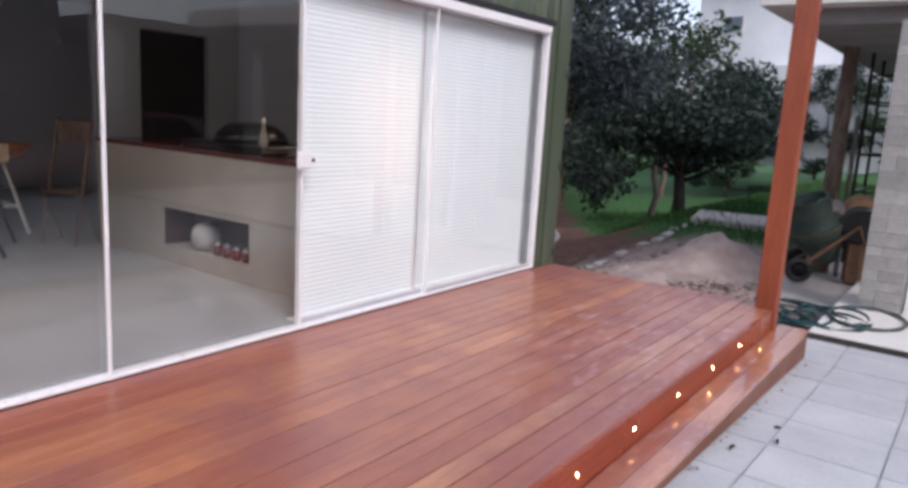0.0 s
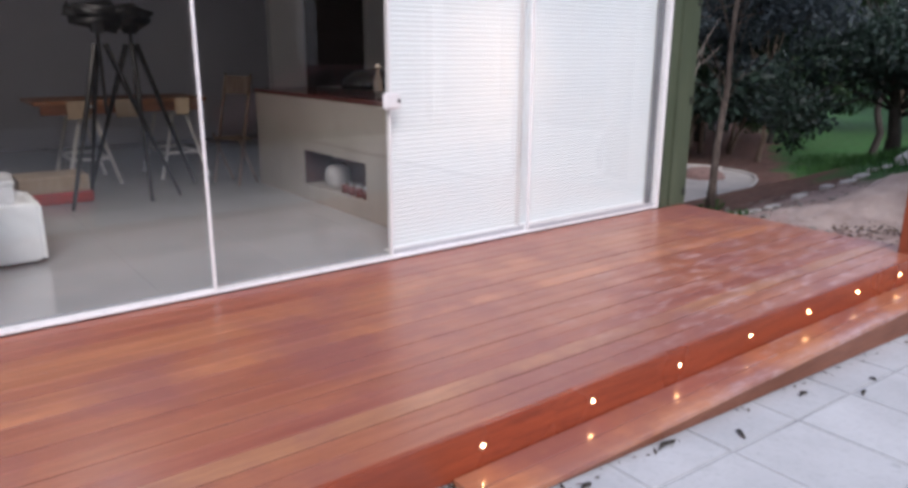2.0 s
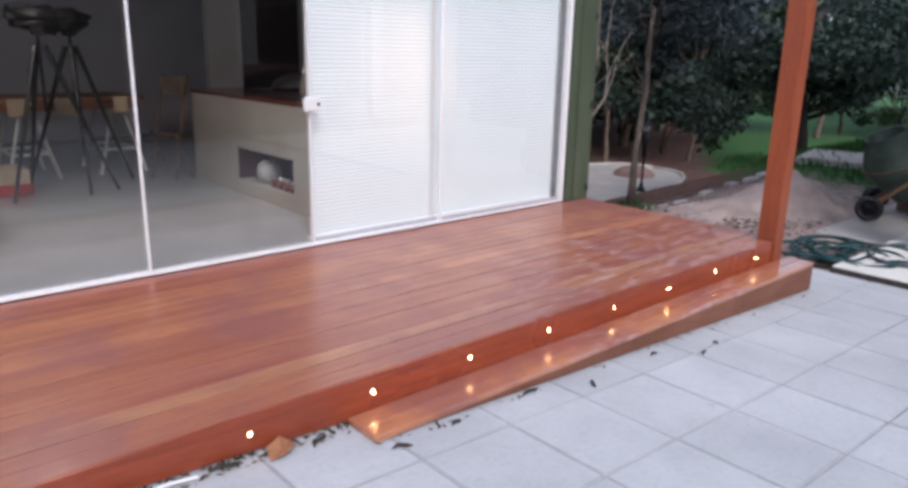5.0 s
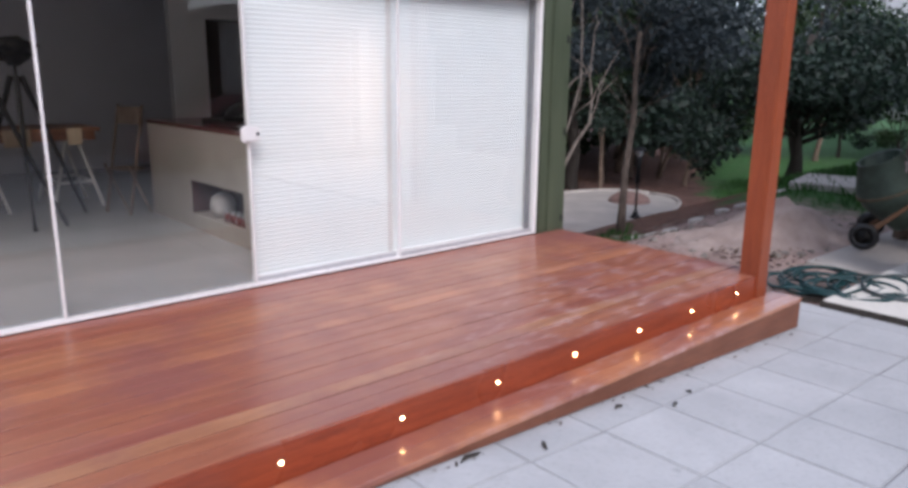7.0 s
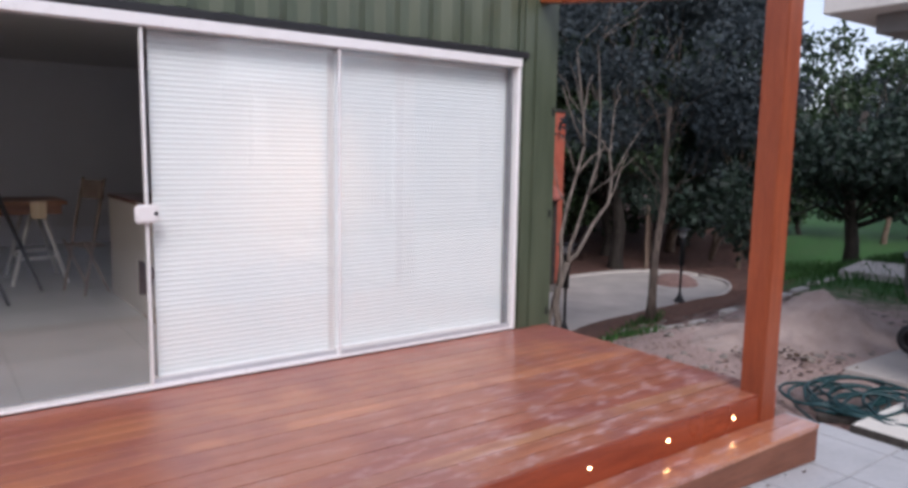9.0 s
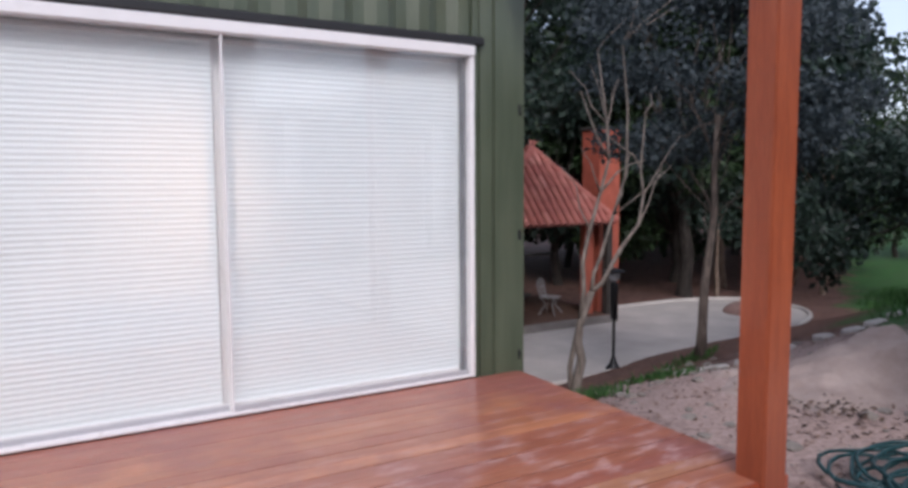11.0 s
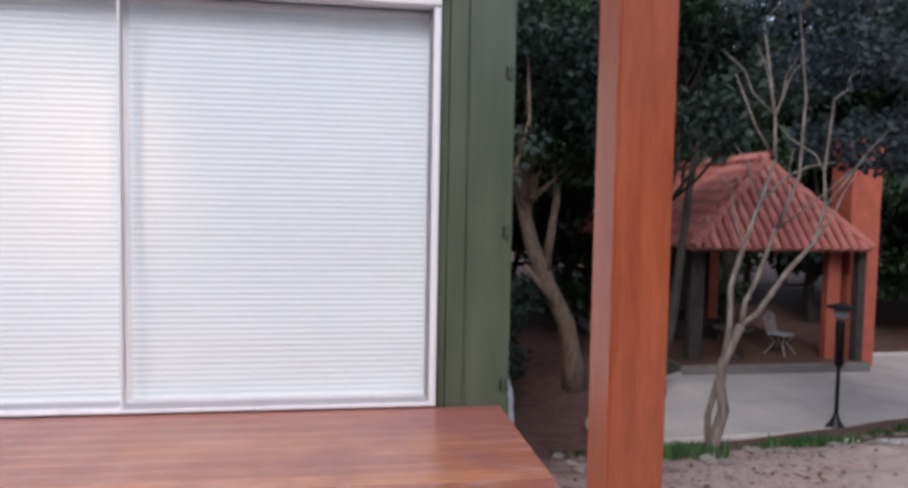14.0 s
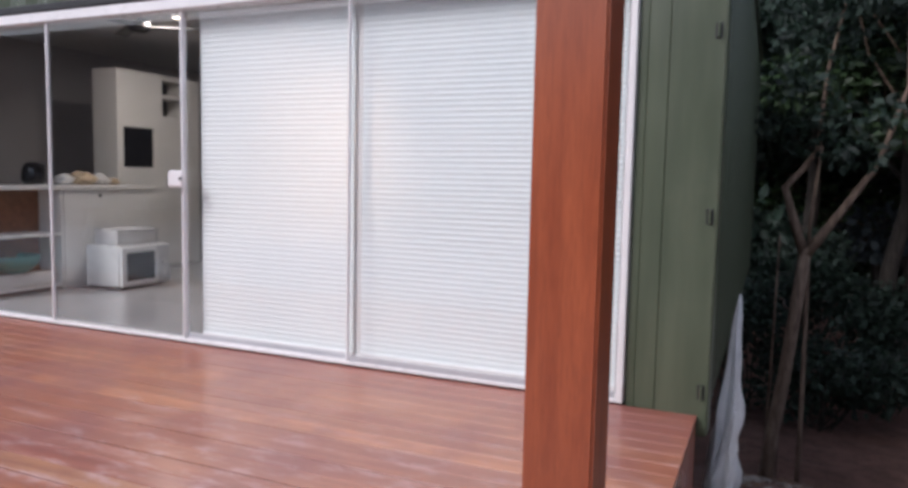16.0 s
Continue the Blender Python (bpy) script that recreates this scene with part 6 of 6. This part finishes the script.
    tilt = pose(0.03, 0.33, 0.62, -22, -14, 0)
    drum = lathe([(0.0, -0.46), (0.1, -0.46), (0.13, -0.42), (0.31, -0.08), (0.33, 0.0), (0.325, 0.12), (0.22, 0.38), (0.235, 0.4), (0.2, 0.39), (0.29, 0.1), (0.27, -0.06), (0.0, -0.36)], 32, None, tilt)
    d = part("drum", drum, drum_mat, mx, "dusty dark green drum", True)
    part("drive_ring", lathe([(0.328, 0.02), (0.345, 0.02), (0.345, 0.05), (0.328, 0.05)], 32, None, tilt), plain("mixer_ring", (0.11, 0.09, 0.06), 0.7, 0.2, 0.3), d, "dusty drive ring")
    rust = plain("rusty_frame", (0.15, 0.08, 0.045), 0.8, 0.1, 0.3)
    yellow = plain("motor_yellow", (0.27, 0.145, 0.075), 0.7, 0, 0.3)
    part("motor_housing", lathe([(0.0, -0.17), (0.17, -0.17), (0.2, -0.14), (0.21, 0.12), (0.18, 0.16), (0.0, 0.16)], 24, None, pose(0.0, -0.12, 0.84, 0, 80, 0)), yellow, mx, "yellow-brown round motor housing", True)
    part("gear_cover", lathe([(0.16, -0.02), (0.23, -0.02), (0.23, 0.02), (0.16, 0.02)], 24, None, pose(-0.17, -0.1, 0.72, 0, 80, 0)), BLACK, mx, "black gear guard", True)
    part("stand_plate", box(-0.12, 0.12, -0.24, -0.02, 0.0, 0.66, 0.02), rust, mx, "rusty orange stand plate")
    for sx in (-0.3, 0.3):
        part("leg", tube([(sx, -0.35, 0.0), (sx * 0.6, -0.1, 0.7), (sx, 0.5, 0.15)], 0.03, 8), rust, mx)
    part("axle", tube([(-0.45, 0.5, 0.15), (0.45, 0.5, 0.15)], 0.018, 8), IRON, mx)
    for sx in (-0.42, 0.42):
        wh = part("wheel", lathe([(0.07, -0.025), (0.13, -0.033), (0.15, 0.0), (0.13, 0.033), (0.07, 0.025), (0.07, -0.025)], 20, None, pose(sx, 0.5, 0.15, 0, 90)), BLACK, mx, "", True)
        part("rim", lathe([(0.0, -0.02), (0.075, -0.025), (0.075, 0.025), (0.0, 0.02)], 16, None, pose(sx, 0.5, 0.15, 0, 90)), PATIO, wh)
    sack = bmesh.new()
    bmesh.ops.create_icosphere(sack, subdivisions=3, radius=0.26)
    for v in sack.verts:
        v.co += Vector(noise.noise_vector(v.co * 6)) * 0.1
        v.co.z *= 0.5
    ob = tagged(part("cloth_cover", sack, plain("dusty_cloth", (0.22, 0.19, 0.18), 0.9, 0, 0.3, 5, 0.4), None, "", True), "crumpled dusty cloth on the mixer", "cloth")
    ob.matrix_basis = pose(4.02, -1.78, 0.47, 20, 0, 10) @ Matrix.Scale(0.75, 4)
    # hose coil
    pts = []
    for k in range(300):
        a = k * 0.26
        rr = 0.34 + 0.13 * math.sin(k * 0.37) + 0.06 * math.sin(k * 0.11)
        pts.append((rr * math.cos(a) * 1.1, rr * math.sin(a) * 0.85 + 0.25 * math.sin(k * 0.021), 0.02 + 0.03 * abs(math.sin(k * 0.53)) + 0.0002 * k))
    pts += [(-0.5, -0.3, 0.02), (-0.7, -0.25, 0.015), (-0.62, 0.1, 0.015), (-0.4, 0.35, 0.015)]
    hose = tagged(part("garden_hose", tube(pts, 0.012, 6), plain("teal_hose", (0.008, 0.042, 0.046), 0.4), None, "", True), "dark teal garden hose in a loose coil on the ground", "hose")
    hose.matrix_basis = pose(1.75, -2.0, -0.43)
    hose2 = tagged(part("garden_hose", tube([(0.45 * math.cos(a / 9), 0.32 * math.sin(a / 9), 0.014 + 0.012 * math.sin(a / 4) ** 2) for a in range(110)], 0.013, 6), plain("grey_hose", (0.06, 0.075, 0.08), 0.5), None, "", True), "grey hose loop lying on the concrete", "hose")
    hose2.matrix_basis = pose(2.0, -2.5, -0.345)
    bars = thing("timber_offcuts", "dark timber battens lying beside the hose", "batten", (1.55, -2.32, -0.44), turn=-58)
    for k in range(3):
        part("batten", box(-0.55, 0.55, -0.03, 0.03, 0.0, 0.04, 0.004), BARK_DARK, bars).location = (0.08 * k, 0.085 * k, 0.0)
    # bucket
    bucket = thing("bucket", "yellow-labelled dusty paint bucket on the concrete floor", "bucket", (3.3, -2.98, -0.345))
    part("pail", lathe([(0.0, 0.0), (0.13, 0.0), (0.155, 0.3), (0.16, 0.3), (0.15, 0.29), (0.12, 0.02), (0.0, 0.02)], 22), plain("dusty_pail", (0.26, 0.2, 0.15), 0.7, 0, 0.2), bucket, "", True)
    part("label", lathe([(0.1435, 0.14), (0.1565, 0.28)], 22), plain("yellow_label", (0.6, 0.42, 0.04), 0.5), bucket, "yellow label band", True)
    part("rim", lathe([(0.152, 0.3), (0.168, 0.3), (0.168, 0.33), (0.15, 0.33)], 22), BLACK, bucket)
    shovel = thing("shovel", "dark shovel leaning against the wall", "shovel", (2.96, -3.25, -0.345))
    part("handle", tube([(0.0, 0.0, 0.3), (0.1, 0.05, 1.25)], 0.016, 8), BARK_DARK, shovel)
    part("blade", box(-0.1, 0.1, -0.015, 0.015, 0.0, 0.32, 0.012), IRON, shovel)


def build_far_house():
    house = thing("white_house", "white two-storey rendered house beyond the trees", "house", (42, 8.5, -0.6), turn=-10)
    part("wall", box(0, 12, -7, 5.0, 0, 10.5, 0.02), HOUSE_WHITE, house)
    part("roof", box(-0.4, 12.4, -7.4, 5.4, 10.501, 10.8, 0.02), FASCIA, house)
    part("wing", box(-3.5, -0.002, -8.5, 0.6, 0, 5.6, 0.02), HOUSE_WHITE, house)
    pane = plain("far_window_glass", (0.12, 0.15, 0.18), 0.1)
    for y, z in ((2.6, 8.4), (-3.0, 8.4), (-5.2, 8.4), (2.6, 5.0)):
        w = part("window", box(-0.06, 0.0, y - 0.65, y + 0.65, z - 0.5, z + 0.5, 0.01), FASCIA, house)
        part("pane", box(-0.075, -0.061, y - 0.58, y + 0.58, z - 0.43, z + 0.43), pane, w)


def build_carport():
    """The covered parking place opposite, whose dark mouth and parked car show in the door glass."""
    port = thing("carport", "low flat-roofed carport with pale piers and a dark back wall", "carport", (0, 0, 0))
    base = paving_level(0.42) - 0.06
    dark = concrete("dark_plaster", (0.06, 0.055, 0.055), (0.1, 0.09, 0.09), 1.0, 0.9)
    part("roof_slab", box(2.2, 14, -18.2, -11.4, 2.62, 2.92, 0.02), dark, port)
    part("back_wall", box(2.2, 14, -18.2, -18.0, base - 0.4, 2.62), dark, port)
    part("end_wall", box(13.8, 14, -18.0, -11.6, base - 0.4, 2.62), dark, port)
    for x in (2.5, 6.1, 11.0):
        part("pier", box(x - 0.17, x + 0.17, -11.9, -11.56, base - 0.4, 2.62, 0.01), FASCIA, port, "pale rendered pier")
    part("floor", box(2.2, 14, -18.0, -11.4, base - 0.3, base + 0.03), JOINT, port, "grey concrete floor")
    # unseen dark block, added so the door glass mirrors no bright sky here
    house = thing("opposite_house", "unseen dark block across the paving, keeps sky reflections off the door glass", "house", (0, 0, 0))
    part("wall", box(-30, 2.19, -20, -13.2, base - 0.5, 5.2, 0.02), dark, house)
    part("roof", box(-30.4, 2.19, -20.4, -12.6, 5.202, 5.4, 0.02), dark, house)


def build_car():
    """A parked hatchback, nose to the west."""
    car = thing("car", "dark red hatchback car parked on the paving", "car", (1.5, -9.98, -0.45))
    paint = plain("red_car_paint", (0.16, 0.014, 0.016), 0.25, 0.1, 0.06, 3, 0.0, 0.8)
    half = 0.83
    low = [(-1.95, 0.3), (-1.98, 0.55), (-1.85, 0.78), (-0.95, 0.93), (1.55, 0.98), (1.9, 0.92), (1.97, 0.6), (1.93, 0.3), (1.55, 0.22), (-1.6, 0.22)]

    def slice_body(profile, wide, narrow, top):
        bm = bmesh.new()
        rows = []
        for side in (-1, 1):
            rows.append([bm.verts.new((x, side * (wide if z < top else narrow), z)) for x, z in profile])
        n = len(profile)
        for k in range(n):
            bm.faces.new((rows[0][k], rows[0][(k + 1) % n], rows[1][(k + 1) % n], rows[1][k]))
        bm.faces.new(rows[0])
        bm.faces.new(rows[1][::-1])
        bmesh.ops.bevel(bm, geom=bm.edges[:], offset=0.045, segments=3, affect="EDGES")
        return bm

    part("body", slice_body(low, half, half - 0.05, 0.8), paint, car, "", True)
    cabin = [(-0.98, 0.9), (-0.3, 1.4), (0.1, 1.49), (1.1, 1.48), (1.55, 1.36), (1.85, 0.92)]
    part("cabin", slice_body(cabin, half - 0.06, half - 0.2, 1.2), paint, car, "", True)
    tint = plain("tinted_car_glass", (0.015, 0.017, 0.02), 0.06)
    for side in (-1, 1):
        for name, quad in (("front_side_window", ((-0.66, 0.97), (-0.2, 1.36), (0.38, 1.41), (0.38, 0.99))), ("rear_side_window", ((0.46, 0.99), (0.46, 1.41), (1.08, 1.4), (1.4, 1.02)))):
            bm = bmesh.new()
            lean = lambda z: side * (half - 0.055 - (0.14 if z > 1.2 else 0.0))
            a = [bm.verts.new((x, lean(z) + side * 0.006, z)) for x, z in quad]
            b = [bm.verts.new((x, lean(z) - side * 0.02, z)) for x, z in quad]
            bm.faces.new(a)
            bm.faces.new(b[::-1])
            for k in range(4):
                bm.faces.new((a[k], a[(k + 1) % 4], b[(k + 1) % 4], b[k]))
            part(name, bm, tint, car, "dark side window")
        for x in (-1.22, 1.25):
            wheel = part("wheel", lathe([(0.18, -0.09), (0.27, -0.1), (0.3, -0.05), (0.3, 0.05), (0.27, 0.1), (0.18, 0.09), (0.18, -0.09)], 28, None, pose(x, side * (half - 0.08), 0.3, 90)), BLACK, car, "", True)
            part("rim", lathe([(0.0, -0.04), (0.18, -0.085), (0.185, 0.085), (0.0, 0.04)], 24, None, pose(x, side * (half - 0.08), 0.3, 90)), STEEL, wheel, "", True)
        part("headlight", box(-1.93, -1.72, side * 0.6 - 0.15, side * 0.6 + 0.15, 0.62, 0.74, 0.03, None, 2), plain("headlight_glass", (0.5, 0.5, 0.5), 0.1), car)
        part("wing_mirror", box(-0.62, -0.5, side * 0.9 - 0.09, side * 0.9 + 0.09, 0.95, 1.06, 0.03, None, 2), paint, car)


build_carport()
build_car()
build_patio()
lamp_post(7.33, 6.65, min(-2.4, ground_level(7.33, 6.65)))
lamp_post(12.6, 7.55, -2.5)
build_hut()
build_clutter_outside()
build_site()
build_far_house()
